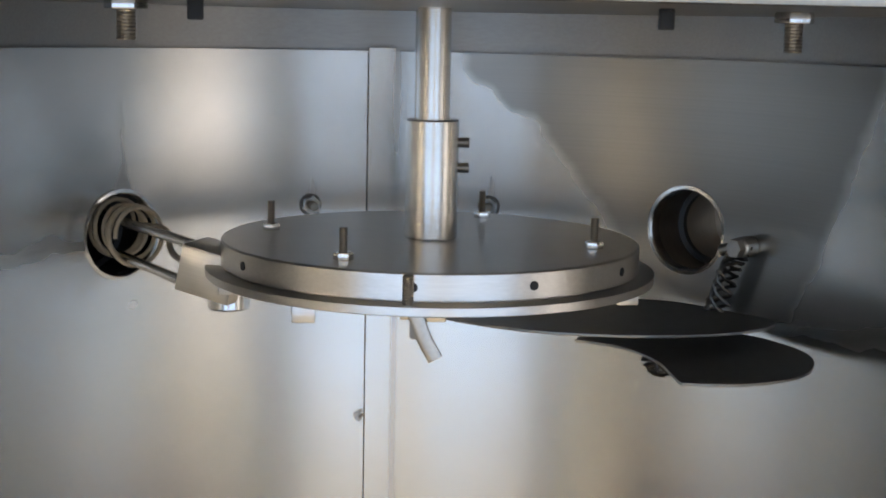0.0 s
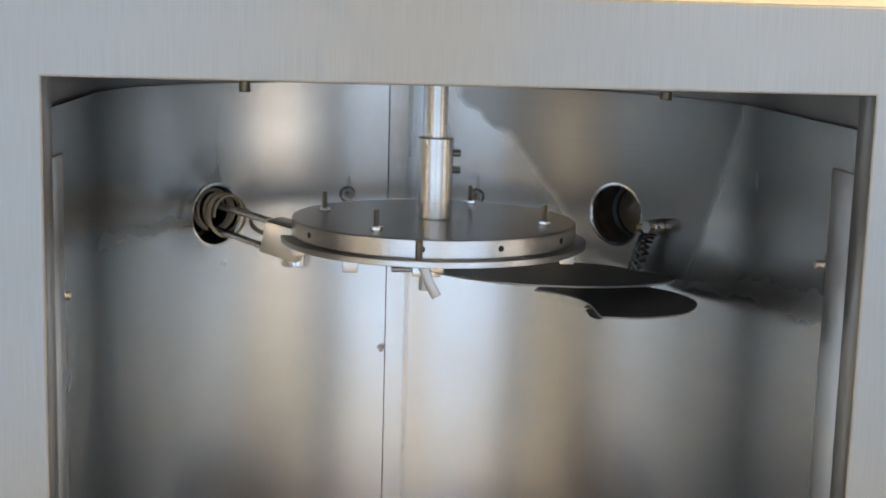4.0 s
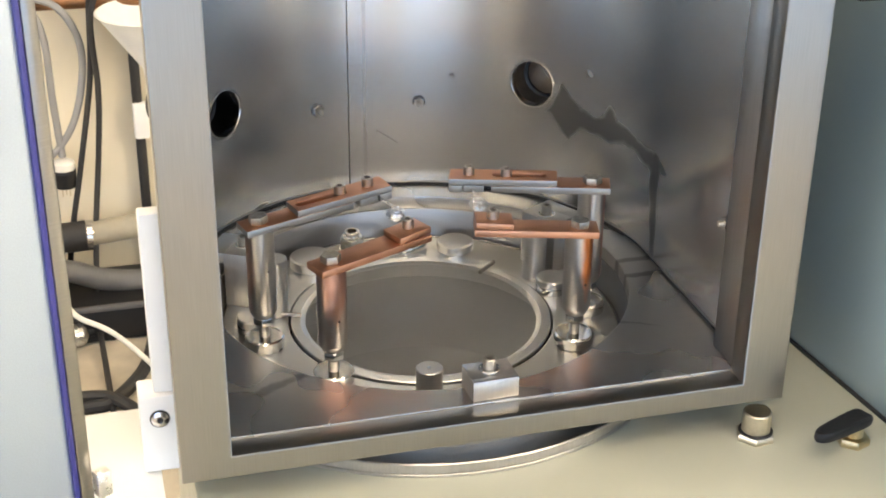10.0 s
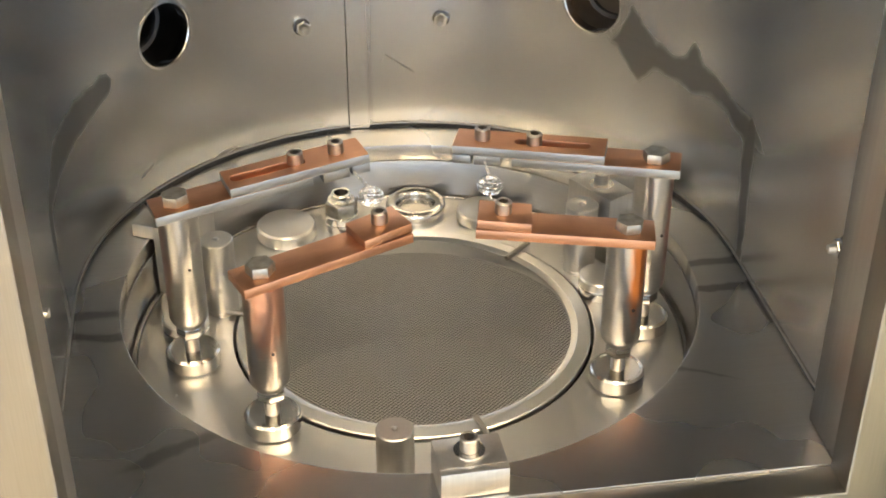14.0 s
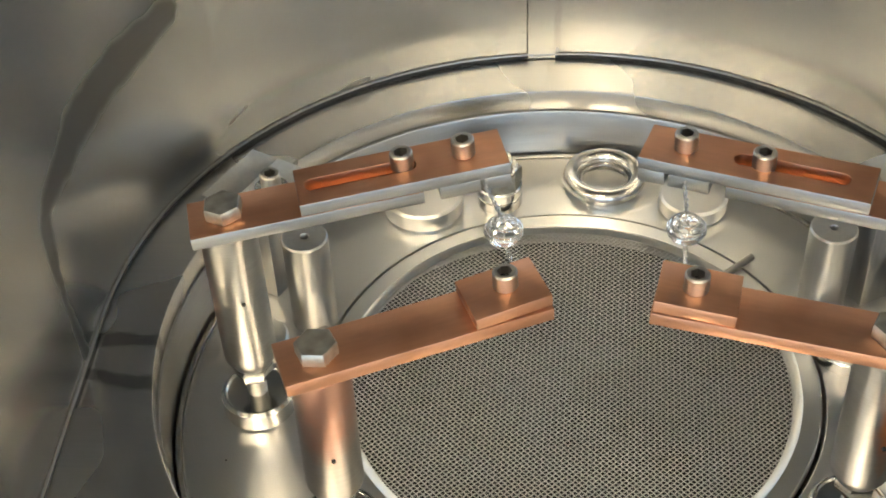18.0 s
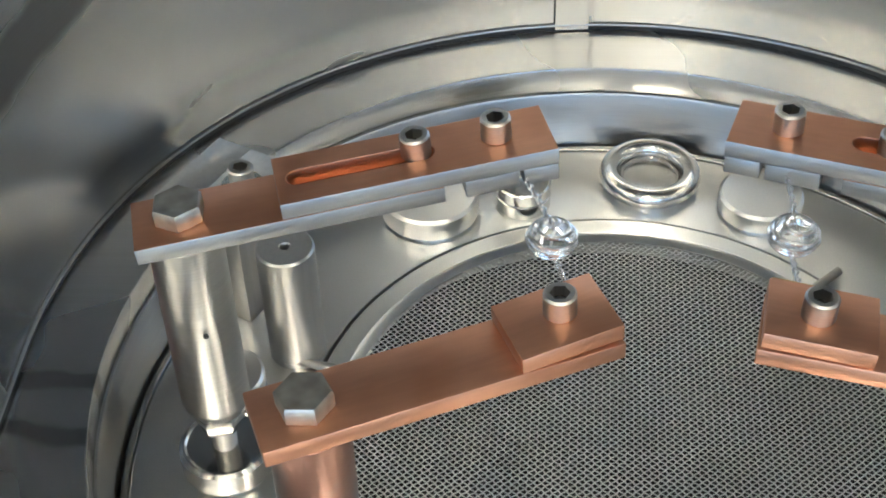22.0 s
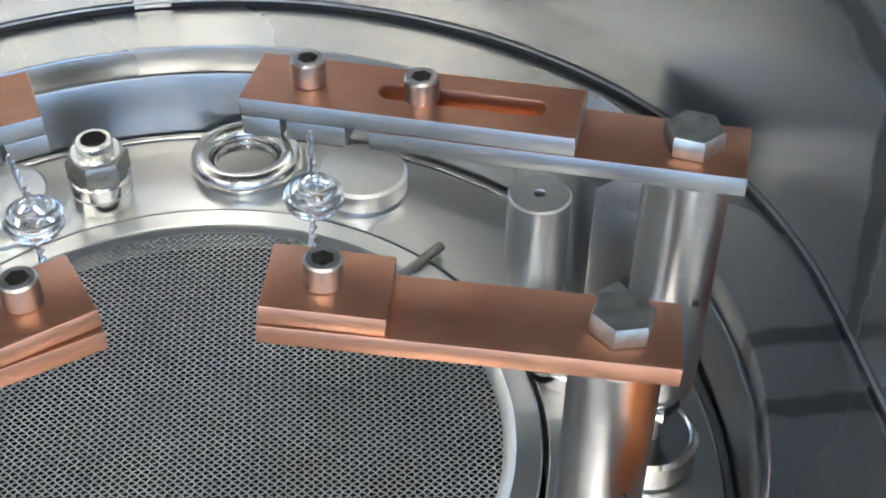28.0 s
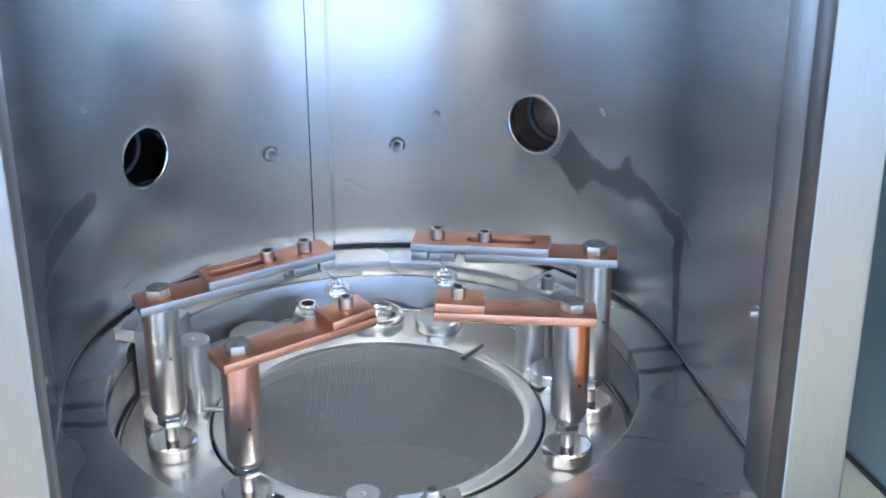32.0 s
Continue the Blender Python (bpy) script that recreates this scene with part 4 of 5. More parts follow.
# ---- rotary disk with its shaft under the ceiling ----
def rotary_disk():
    t = thing("substrate_disk", "brushed steel rotary disk hanging from a shaft under the ceiling", "rotary disk", at(DX, DY, DZ))
    up = CEIL - DZ
    part("plate", lathe([(DR - 0.0008, -0.0135), (DR, -0.0127), (DR, -0.0008), (DR - 0.0008, 0), (0, 0)], 96), M_DISK, t, "thick brushed round plate")
    part("backing_plate", lathe([(DR + 0.0072, -0.0185), (DR + 0.008, -0.0180), (DR + 0.008, -0.0142), (DR + 0.0072, -0.0137), (0, -0.0137)], 96), M_DISK, t, "thinner wider round plate")
    part("shaft", rod(0.0086, up + 0.004, 0.0006, 40, 0.004), M_TURN, t, "bright steel shaft")
    part("coupling", lathe([(0.0128, 0.0), (0.0136, 0.0008), (0.0136, 0.0605), (0.0128, 0.0613)], 48), M_TURN, t, "turned steel coupling sleeve")
    for z in (0.0365, 0.0495):
        s = part("set_screw", thread(0.0028, 0.0062, 0.001, 16), M_BOLT, t, "short set screw", at(0.0128, 0, z, 0, 90, 0))
    for a in ANG_STUD:
        r = DR * 0.80
        st = part("stud", thread(0.0021, 0.0155, 0.0011, 16), M_BOLT, t, "threaded stud", at(r * math.cos(radians(a)), r * math.sin(radians(a)), 0))
        part("nut", hexagon(0.0082, 0.0034), M_POL, st, m=at(0, 0, 0.0002, 0, 0, a))
    for a in (-98, -68, -35, -150):
        part("edge_hole", rod(0.0022, 0.0006, 0.0001, 16), M_HOLE, t, m=at((DR - 0.0002) * math.cos(radians(a)), (DR - 0.0002) * math.sin(radians(a)), -0.0066, 0, 90, a))
    a = -99
    part("edge_bolt", thread(0.0027, 0.013, 0.0011, 16), M_BOLT, t, "bolt standing in the rim", at((DR + 0.003) * math.cos(radians(a)), (DR + 0.003) * math.sin(radians(a)), -0.0137))
    for a in (-128, -172, -20):
        part("tab", box(0.011, 0.0016, 0.012, 0.0012), M_DISK, t, "small hanging sheet tab", at((DR - 0.004) * math.cos(radians(a)), (DR - 0.004) * math.sin(radians(a)), -0.0222))
    lev = [(-0.008, 0, -0.016), (-0.004, -0.001, -0.024), (0.0, -0.002, -0.034), (0.005, -0.003, -0.043)]
    part("lever", moved(sweep(spline(lev, 5), 0.0036, 10), Matrix.Diagonal((1, 0.35, 1, 1))), M_BOLT, t, "curved sheet-metal lever", at(-0.008, -DR * 0.84, 0))
    part("lever_block", box(0.012, 0.010, 0.008, 0.0012), M_POL, t, m=at(-0.004, -DR * 0.78, -0.0222))
    return t


ANG_STUD = (165, -122, -22, 66)
M_DISK = brushed("brushed disk steel", (0.58, 0.57, 0.555), 0.30, grain=(8, 900, 900), bump=0.012, dirt=0.2, dirt_scale=12.0)


def shutter():
    """Two dark leaf-shaped sheets on a rod behind the disk."""
    t = thing("shutter", "dark grey two-leaf shutter swung out beside the rotary disk", "shutter", at(SRX, SRY, SHZ))
    out1 = [(-0.007, 0.006), (-0.006, -0.016), (0.006, -0.052), (0.050, -0.086), (0.100, -0.099), (0.150, -0.097), (0.186, -0.082), (0.197, -0.062), (0.176, -0.036), (0.150, -0.012), (0.105, 0.000), (0.050, 0.010)]
    l1 = sheet2d("leaf", [[(p.x, p.y) for p in spline([(*q, 0) for q in out1 + out1[:1]], 6)[:-1]]], 0.0016, M_DARK, 0.0003)
    part("leaf", l1, None, t, "dark curved sheet leaf", at(0, 0, 0.003, 1, 0, 0))
    out2 = [(0.084, -0.066), (0.106, -0.082), (0.119, -0.110), (0.121, -0.140), (0.1215, -0.154), (0.126, -0.157), (0.155, -0.158), (0.188, -0.142), (0.205, -0.110), (0.202, -0.080), (0.180, -0.050), (0.130, -0.038), (0.096, -0.048)]
    l2 = sheet2d("leaf", [[(p.x, p.y) for p in spline([(*q, 0) for q in out2 + out2[:1]], 6)[:-1]]], 0.0016, M_DARK, 0.0003)
    part("leaf", l2, None, t, "dark crescent sheet leaf", at(0, 0, -0.0075, 1, 0, 0))
    part("rod", rod(0.0042, CEIL - SHZ + 0.012, 0.0005, 28), M_TURN, t, "thin steel shutter rod", at(0, 0, -0.012))
    part("bracket", box(0.024, 0.018, 0.0085, 0.0012), M_POL, t, "machined clamp bracket", at(0.001, 0, -0.0062))
    cap_screw(t, at(0, 0, -0.0102, 180, 0, 0), 0.0095, 0.013)
    part("clamp_screw", sweep([(-0.02, 0, 0), (0.0, 0, 0)], 0.0022, 10), M_BOLT, t, m=at(-0.008, 0, -0.006))
    return t


def lamp_probe():
    """The pair of rods from the upper port with a ceramic-beaded lead and a folded sheet bracket."""
    p0 = on_wall(-PORT_S, Z_UP, 0.0)
    t = thing("sensor_holder", "two steel rods from the port carrying a folded sheet bracket", "sensor holder", None)
    q = Vector((-0.116, 0.078, 0.447))
    for dx, dz in ((0.004, 0.006), (-0.004, -0.013)):
        a = p0 + Vector((-0.02, 0.02, dz))
        b = q + Vector((dx, 0, dz))
        part("rod", sweep([a, a.lerp(b, 0.5), b], 0.0028, 14), M_TURN, t, "straight steel rod")
    lead = spline([p0 + Vector((0.012, -0.012, 0.004)), p0 + Vector((0.026, -0.026, 0.003)), p0 + Vector((0.030, -0.034, -0.008)), q + Vector((0, 0, -0.005))], 8)
    part("lead", sweep(lead, 0.0018, 8), M_BEAD, t, "stiff tan lead wire")
    coil = []
    ax = (p0 - q).normalized()
    s1 = ax.cross(Vector((0, 0, 1))).normalized()
    for i in range(121):
        u = i / 120
        a = u * 2 * math.pi * 5.5
        rr = 0.0135 + 0.0015 * math.sin(u * 9)
        c = p0 - s1 * 0.003 + ax * (0.016 - 0.046 * u)
        coil.append(c + rr * (math.cos(a) * s1 + 1.15 * math.sin(a) * Vector((0, 0, 1))))
    part("beaded_coil", sweep(coil, 0.0013, 8), M_BEAD, t, "coil of tan beaded wire")
    br = joined(moved(box(0.030, 0.0014, 0.024, 0.0005), at(0, -0.013, 0)), moved(box(0.030, 0.028, 0.0014, 0.0005), at(0, 0, 0.012)), moved(box(0.0014, 0.028, 0.024, 0.0005), at(0.015, 0, 0)))
    part("bracket", br, M_DISK, t, "folded sheet steel bracket", Matrix.Translation(q + Vector((0.012, -0.004, -0.006))) @ at(0, 0, 0, 0, 12, -22))
    part("sensor_head", lathe([(0.010, -0.006), (0.011, -0.005), (0.011, 0.004), (0.0, 0.004)], 32), M_POL, t, "round sensor head", Matrix.Translation(q + Vector((0.018, -0.002, -0.020))))
    return t


def wall_stud(s, z, label, length=0.014, group="studs on the liner", k=1.0):
    t = thing("wall_stud", label, "stud", wall_pose(s, z), group)
    part("washer", ring_solid([(0.0026 * k, 0), (0.0070 * k, 0), (0.0070 * k, 0.0012), (0.0026 * k, 0.0012)], 28), M_TUBE_D, t, "dark washer")
    part("nut", hexagon(0.0108 * k, 0.0052 * k, 0.0007 * k, 0.001), M_POL, t, m=at(0, 0, 0, 0, 0, 20))
    part("shank", thread(0.0028 * k, length, 0.0011, 16), M_BOLT, t)
    return t


def chain_strap(s, z):
    """A braided strap that hangs in a loop from an end fitting on the wall, behind the shutter."""
    t = thing("braided_strap", "braided steel strap hanging in a loop on the liner", "strap", None)
    p = on_wall(s, z, 0.009)
    low = on_wall(0.1750, 0.3655, 0.008)
    line = spline([p, on_wall(s - 0.006, z - 0.016, 0.012), on_wall(s - 0.018, z - 0.044, 0.012), on_wall(0.1880, 0.3800, 0.010), low, on_wall(0.1660, 0.3800, 0.010), on_wall(0.1560, 0.4040, 0.010)], 8)
    for ph in (0, 1.57, 3.14, 4.71):
        pts = []
        for i, c in enumerate(line):
            a = ph + i * 0.95
            pts.append(c + Vector((0.0052 * math.cos(a), -0.0044 * math.cos(a), 0.0030 * math.sin(a))))
        part("strand", sweep(pts, 0.0012, 6), M_TUBE_D, t)
    f = wall_pose(s, z)
    part("end_fitting", rod(0.0062, 0.011, 0.0008, 24), M_BOLT, t, "round end fitting", f)
    part("fitting_nut", hexagon(0.0100, 0.0050, z0=0.011), M_BOLT, t, "", f)
    part("lug", sweep([f @ Vector((-0.002, 0, 0.010)), f @ Vector((-0.013, -0.003, 0.010))], 0.0036, 12), M_BOLT, t)
    return t


def ceiling_bolt(x, y):
    t = thing("ceiling_bolt", "hex bolt with its thread hanging from the ceiling", "bolt", at(x, y, CEIL), "bolts in the ceiling")
    part("head", hexagon(0.0150, 0.0048), M_POL, t, m=at(0, 0, -0.0052))
    part("shank", thread(0.0040, 0.0125, 0.0013, 20), M_BOLT, t, m=at(0, 0, -0.0175))
    return t


def ceiling_clip(x, y):
    t = thing("ceiling_clip", "small dark clip under the ceiling", "clip", at(x, y, CEIL), "clips under the ceiling")
    part("tab", box(0.0065, 0.004, 0.009, 0.0008), M_BLACK, t, m=at(0, 0, -0.0045))
    return t


# ---- what stands on the base plate ----
standoff(0.1373, 0.0640, 0.058, 0.0122)
standoff(-0.1360, 0.0500, 0.061, 0.0122)
standoff(-0.0315, -0.1505, 0.038, 0.0120)
clamp(0.1590, 0.0915, -60, "machined steel hold-down clamp with a cap screw behind the arms", 0.0575)
clamp(-0.1600, 0.0930, 62, "machined steel hold-down clamp beside the electrode", 0.0575)
clamp(0.0050, -0.2085, 182, "machined steel hold-down clamp at the front of the base plate", 0.0650, 0.040, 0.006)
blank_disc(0.0755, 0.1480, 0.0200, 0.0105, "round polished plug standing on the base plate")
blank_disc(-0.0830, 0.1450, 0.0235, 0.0120, "wide flat polished plug on the base plate")
blank_disc(0.1460, 0.0300, 0.0165, 0.0160, "grooved polished plug beside the post")
blank_disc(-0.1620, 0.0210, 0.0165, 0.0160, "grooved polished plug beside the post")
torus_plug(0.0243, 0.1695)
nut_fitting(-0.0380, 0.1510)

# wire baskets between the arms
basket(E1T[0] + 0.010, E1T[1] - 0.013, Z1T - 0.002, E2T[0] + 0.004, E2T[1] + 0.012, Z2T + 0.003, 0.3)
basket(E3T[0] - 0.001, E3T[1] - 0.014, Z3T - 0.002, E4T[0] - 0.003, E4T[1] + 0.012, Z4T + 0.003, 1.1)

# ---- under the ceiling ----
SRX, SRY, SHZ = 0.007, 0.172, 0.407
rotary_disk()
shutter()
lamp_probe()
for s in (-0.0590, 0.0550):
    wall_stud(s, 0.0980, "steel stud with a nut and washer on the liner", 0.012)
    wall_stud(s, 0.457, "steel stud with a nut and washer on the liner", 0.012)
for u, z in ((0.168, 0.110), (0.163, 0.469)):
    wall_stud(ARC + u, z, "steel stud with a nut on the liner's side", 0.011)
for u, z in ((0.153, 0.101), (0.156, 0.443)):
    wall_stud(-ARC - u, z, "steel stud with a nut on the liner's side", 0.011)
wall_stud(0.0905, 0.128, "tiny screw tip in the liner", 0.0032, "screw tips in the liner", 0.45)
pin = thing("liner_pin", "small dark clip pin in the liner beside the joint", "pin", wall_pose(-0.0270, 0.3185))
part("pin", sweep([(0, 0, 0), (0, 0, 0.005)], 0.0022, 12), M_BOLT, pin)
part("hook", sweep([(0, 0, 0.004), (0.003, 0.003, 0.006)], 0.0011, 8), M_BOLT, pin)
chain_strap(0.2310, 0.4480)
ceiling_bolt(-0.127, -0.074)
ceiling_bolt(0.150, -0.060)
ceiling_clip(-0.100, -0.07)
ceiling_clip(0.095, -0.06)
# dark gap and rolled lip at the foot of the liner
bm = bmesh.new()
liner_sheet(bm, 0.0008, [], -S_END, S_END, 0.0002, 0.0030)
tagged(part("trim_foot_gap", bm, M_HOLE, smooth=60), "dark gap between the liner and the floor", "trim", kind="structure")
bead = part("trim_foot_lip", sweep([on_wall(-S_END + 2 * S_END * i / 160, 0.0034, 0.0007) for i in range(161)], 0.0008, 8), M_BOLT)
tagged(bead, "thin rolled lip along the foot of the liner", "trim", kind="structure")


# ---- outside the chamber ----
M_SHOP = plain("stained pale vinyl", (0.56, 0.50, 0.40), 0.55, vary=0.30, scale=9.0, bump=0.05)
M_FUNNEL = plain("milky plastic", (0.78, 0.80, 0.80), 0.35, vary=0.04)
M_PIPE = stained("tarnished copper", (0.24, 0.13, 0.07), (0.34, 0.17, 0.09), 0.45, 14.0)
M_AGED = plain("aged plastic", (0.34, 0.31, 0.24), 0.5)
M_HOSE = plain("grey ribbed hose", (0.15, 0.15, 0.15), 0.45)
def worktop():
    ring = circle(CX, CY, 0.150, 64)
    ob = part("worktop", sheet2d("worktop", [[(-0.245, -0.56), (0.76, -0.56), (0.76, 0.24), (-0.245, 0.24)], ring], 0.03, M_CABINET, 0.002), None, m=at(0, 0, CABZ))
    tagged(ob, "cream-green enamelled steel top of the equipment cabinet", "worktop", kind="structure")
    side = part("cabinet_front", sheet2d("cabinet_front", [[(-0.237, -0.55), (0.752, -0.55), (0.752, 0.23), (-0.237, 0.23)], ring], -ZF + CABZ - 0.03, M_CABINET, 0.0), None, m=at(0, 0, CABZ - 0.0302))
    tagged(side, "cream-green enamelled body of the equipment cabinet", "cabinet", kind="structure")


def knob(x, y):
    t = thing("vent_knob", "knurled steel knob on a large hex nut on the worktop", "knob", at(x, y, CABZ))
    part("nut", hexagon(0.030, 0.0062, 0.001), M_KNOB, t, "dull nickel hex nut", at(0, 0, 0, 0, 0, 8))
    part("gasket", rod(0.0150, 0.0016, 0.0004, 32, 0.0062), M_RUBBER, t)
    n = 48
    bm = bmesh.new()
    prof = [(0.0112, 0.007), (0.0122, 0.008), (0.0122, 0.0255), (0.0114, 0.0268)]
    rings = [[bm.verts.new(((r * (1 + (0.018 if (i % 2 and 0 < k < 3) else 0))) * math.cos(2 * math.pi * i / (2 * n)), (r * (1 + (0.018 if (i % 2 and 0 < k < 3) else 0))) * math.sin(2 * math.pi * i / (2 * n)), z)) for i in range(2 * n)] for k, (r, z) in enumerate(prof)]
    for a, b in zip(rings, rings[1:]):
        for i in range(2 * n):
            bm.faces.new((a[i], a[(i + 1) % (2 * n)], b[(i + 1) % (2 * n)], b[i]))
    bm.faces.new(rings[-1])
    bm.faces.new(rings[0][::-1])
    part("cap", bm, M_KNOB, t, "knurled metal cap", smooth=15)
    return t


def valve_lever(x, y):
    t = thing("valve_lever", "black lever handle on a brass hex fitting on the worktop", "lever", at(x, y, CABZ))
    part("nut", hexagon(0.026, 0.007, 0.001), M_BRASS, t, m=at(0, 0, 0, 0, 0, 20))
    part("stem", thread(0.0085, 0.011, 0.0018, 28, 0.007), M_BRASS, t)
    out = [(-0.012, 0.010), (0.012, 0.0095), (0.015, 0.0), (0.012, -0.0095), (-0.012, -0.010), (-0.045, -0.0075), (-0.054, 0.0), (-0.045, 0.0075)]
    me = sheet2d("handle", [[(p.x, p.y) for p in spline([(*q, 0) for q in out + out[:1]], 5)[:-1]]], 0.0095, M_BLACK, 0.0028)
    part("handle", me, None, t, "black plastic lever handle", at(0, 0, 0.0268, 0, 4, 24))
    return t


def latch():
    t = thing("door_latch", "black steel door latch bracket on the frame's stile", "latch", at(0.2675, FY, 0.350))
    bm = box(0.060, 0.037, 0.036, 0.0022, 3)
    for v in bm.verts:          # the top falls away towards the free end
        if v.co.z > 0:
            v.co.z -= 0.0035 * (0.5 - v.co.y / 0.037)
    part("bracket", moved(bm, at(0.030, -0.0185, 0.001)), M_LATCH, t, "painted black bracket block with worn edges")
    part("gusset", moved(box(0.070, 0.004, 0.030, 0.0012), at(0.034, -0.002, 0.002)), M_LATCH, t)
    part("roller_block", moved(box(0.048, 0.035, 0.027, 0.004, 3), at(0.0315, -0.0550, 0.0035)), M_BLACK, t, "black plastic block")
    part("tail", moved(box(0.022, 0.020, 0.012, 0.002), at(0.036, -0.050, -0.0150)), M_BLACK, t)
    return t


M_LATCH = plain("worn black paint", (0.012, 0.012, 0.012), 0.5, vary=0.4, scale=60.0, bump=0.1, gloss=0.2)


def hinge_block():
    t = thing("hinge_plate", "bright white-painted hinge upright beside the chamber frame", "hinge plate", at(-0.265, -0.175, 0))
    part("upright", moved(box(0.0210, 0.016, 0.158, 0.002), at(0.0055, 0.0, 0.1000)), M_WHITE, t, "white painted upright")
    part("foot_block", moved(box(0.035, 0.030, 0.072, 0.002), at(0.0, 0.002, -0.015)), M_WHITE, t, "white painted foot block")
    s = part("button_screw", lathe([(0.0072, 0), (0.0070, 0.0013), (0.0050, 0.0024), (0.0032, 0.0026), (0.0030, 0.002), (0, 0.002)], 32), M_POL, t, "button-head socket screw", at(-0.002, -0.0132, 0.0, 90, 0, 0))
    part("socket", hexagon(0.0048, 0.0004), M_HOLE, s, m=at(0, 0, 0.0021))
    part("shadow_ring", ring_solid([(0.0072, 0), (0.0082, 0), (0.0082, 0.0003), (0.0072, 0.0003)], 32), M_HOLE, s)
    part("shelf", moved(box(0.075, 0.16, 0.006, 0.001), at(-0.042, 0.01, -0.0545)), M_WHITE, t, "flat white bracket")
    return t


def chamber_door():
    """The chamber door, standing open beside the frame, seen from its inner side."""
    t = thing("chamber_door", "stainless steel chamber door standing open with a dark blue seal", "door", at(DOOR_X, DOOR_Y, 0, 0, 0, DOOR_TURN))
    w, h = 0.47, 0.64
    part("leaf", moved(box(0.030, w, h, 0.003), at(-0.015, -w / 2 - 0.009, h / 2 - 0.03)), M_DOOR, t, "dull brushed steel leaf")
    part("seal", moved(box(0.004, 0.0045, h - 0.02, 0.0012), at(0.0008, -0.020, h / 2 - 0.03)), M_BLUE, t, "dark blue seal strip")
    part("seal", moved(box(0.004, w - 0.04, 0.0045, 0.0012), at(0.0008, -w / 2, -0.018)), M_BLUE, t, "dark blue seal strip")
    part("edge_flange", moved(box(0.024, 0.011, h - 0.006, 0.002), at(-0.008, -0.0125, h / 2 - 0.03)), M_FRAME, t, "brushed steel edge flange")
    part("hinge_knuckle", moved(box(0.010, 0.012, 0.022, 0.002), at(0.008, -0.002, 0.003)), M_ALU, t, "small aluminium hinge knuckle")
    return t


M_DOOR = brushed("dull door steel", (0.38, 0.44, 0.50), 0.36, grain=(900, 900, 900), bump=0.0, dirt=0.12, dirt_scale=4.0, metal=0.5)
CABZ = -0.058
DOOR_X, DOOR_Y, DOOR_TURN = -0.318, -0.262, -63.0

fl = thing("flange", "round brushed steel flange under the chamber on the worktop", "flange", at(HX, HY, 0))
part("ring", ring_solid([(0.20, -0.0445), (0.2455, -0.0445), (0.2465, -0.0455), (0.2465, -0.0540), (0.2460, -0.0545), (0.20, -0.0545)], 128), M_SATIN, fl)
part("lower_ring", ring_solid([(0.20, -0.0550), (0.2461, -0.0550), (0.2466, -0.0555), (0.2466, CABZ + 0.0004), (0.2461, CABZ), (0.20, CABZ)], 128), M_SATIN, fl)
# added near-black plate that darkens what the flange's top reflects
under = part("trim_shade_plate", sheet2d("underside", [[(-0.25, FY + 0.004), (0.25, FY + 0.004), (0.25, 0.25), (-0.25, 0.25)], circle(HX, HY, HR + 0.0215, 96)], 0.006, M_TUBE_D), None, m=at(0, 0, -0.024))
tagged(under, "near-black plate added under the chamber to darken the flange", "trim", kind="structure")
knob(0.2355, -0.2530)
valve_lever(0.3145, -0.2810)
latch()
hinge_block()
chamber_door()

side = thing("side_cabinet", "grey-green enamelled sheet steel cabinet side beside the chamber", "cabinet", at(0.3437, -0.0932, CABZ, 0, 0, 5.2))
part("side_panel", moved(box(0.02, 0.85, 0.60, 0.003), at(0.012, 0.10, 0.300)), M_PANEL, side, "pale grey-green side panel")
part("top_rail", moved(box(0.05, 0.85, 0.02, 0.004), at(0.028, 0.10, 0.606)), M_PANEL, side)
part("joint_strip", moved(box(0.003, 0.85, 0.004, 0.001), at(0.0002, 0.10, 0.002)), M_RUBBER, side, "dark joint strip")

# the workshop behind; other walls and ceiling unseen, added for the steel to reflect
YW, ZF = 1.50, -0.738
TILE_MESH = None
worktop()
for nm, sx, sy, sz, x, y, z, mt, lab in (
        ("wall_north", 5.2, 0.1, 3.0, 0, YW + 0.05, ZF + 1.40, M_PLASTER, "cream painted plaster wall of the workshop"),
        ("wall_south", 5.2, 0.1, 3.0, 0, -2.75, ZF + 1.40, M_PLASTER, "cream painted plaster wall of the workshop"),
        ("wall_west", 0.1, 4.2, 3.0, -2.55, -0.6, ZF + 1.40, M_PLASTER, "cream painted plaster wall of the workshop"),
        ("wall_east", 0.1, 4.2, 3.0, 2.55, -0.6, ZF + 1.40, M_PLASTER, "cream painted plaster wall of the workshop"),
        ("ceiling_room", 5.2, 4.4, 0.1, 0, -0.6, ZF + 2.95, M_CEIL, "unseen white workshop ceiling"),
        ("floor_room", 5.2, 4.4, 0.1, 0, -0.6, ZF - 0.052, M_SHOP, "stained pale workshop floor")):
    shell = tagged(part(nm, box(sx, sy, sz, 0), mt, m=at(x, y, z)), lab, nm.split("_")[0], kind="structure")
    floor_room = bpy.data.objects[nm]


def cable(name, label, pts, r, mat, steps=8, n=10):
    t = thing(name, label, "cable")
    part("jacket", sweep(spline(pts, steps), r, n), mat, t)
    return t


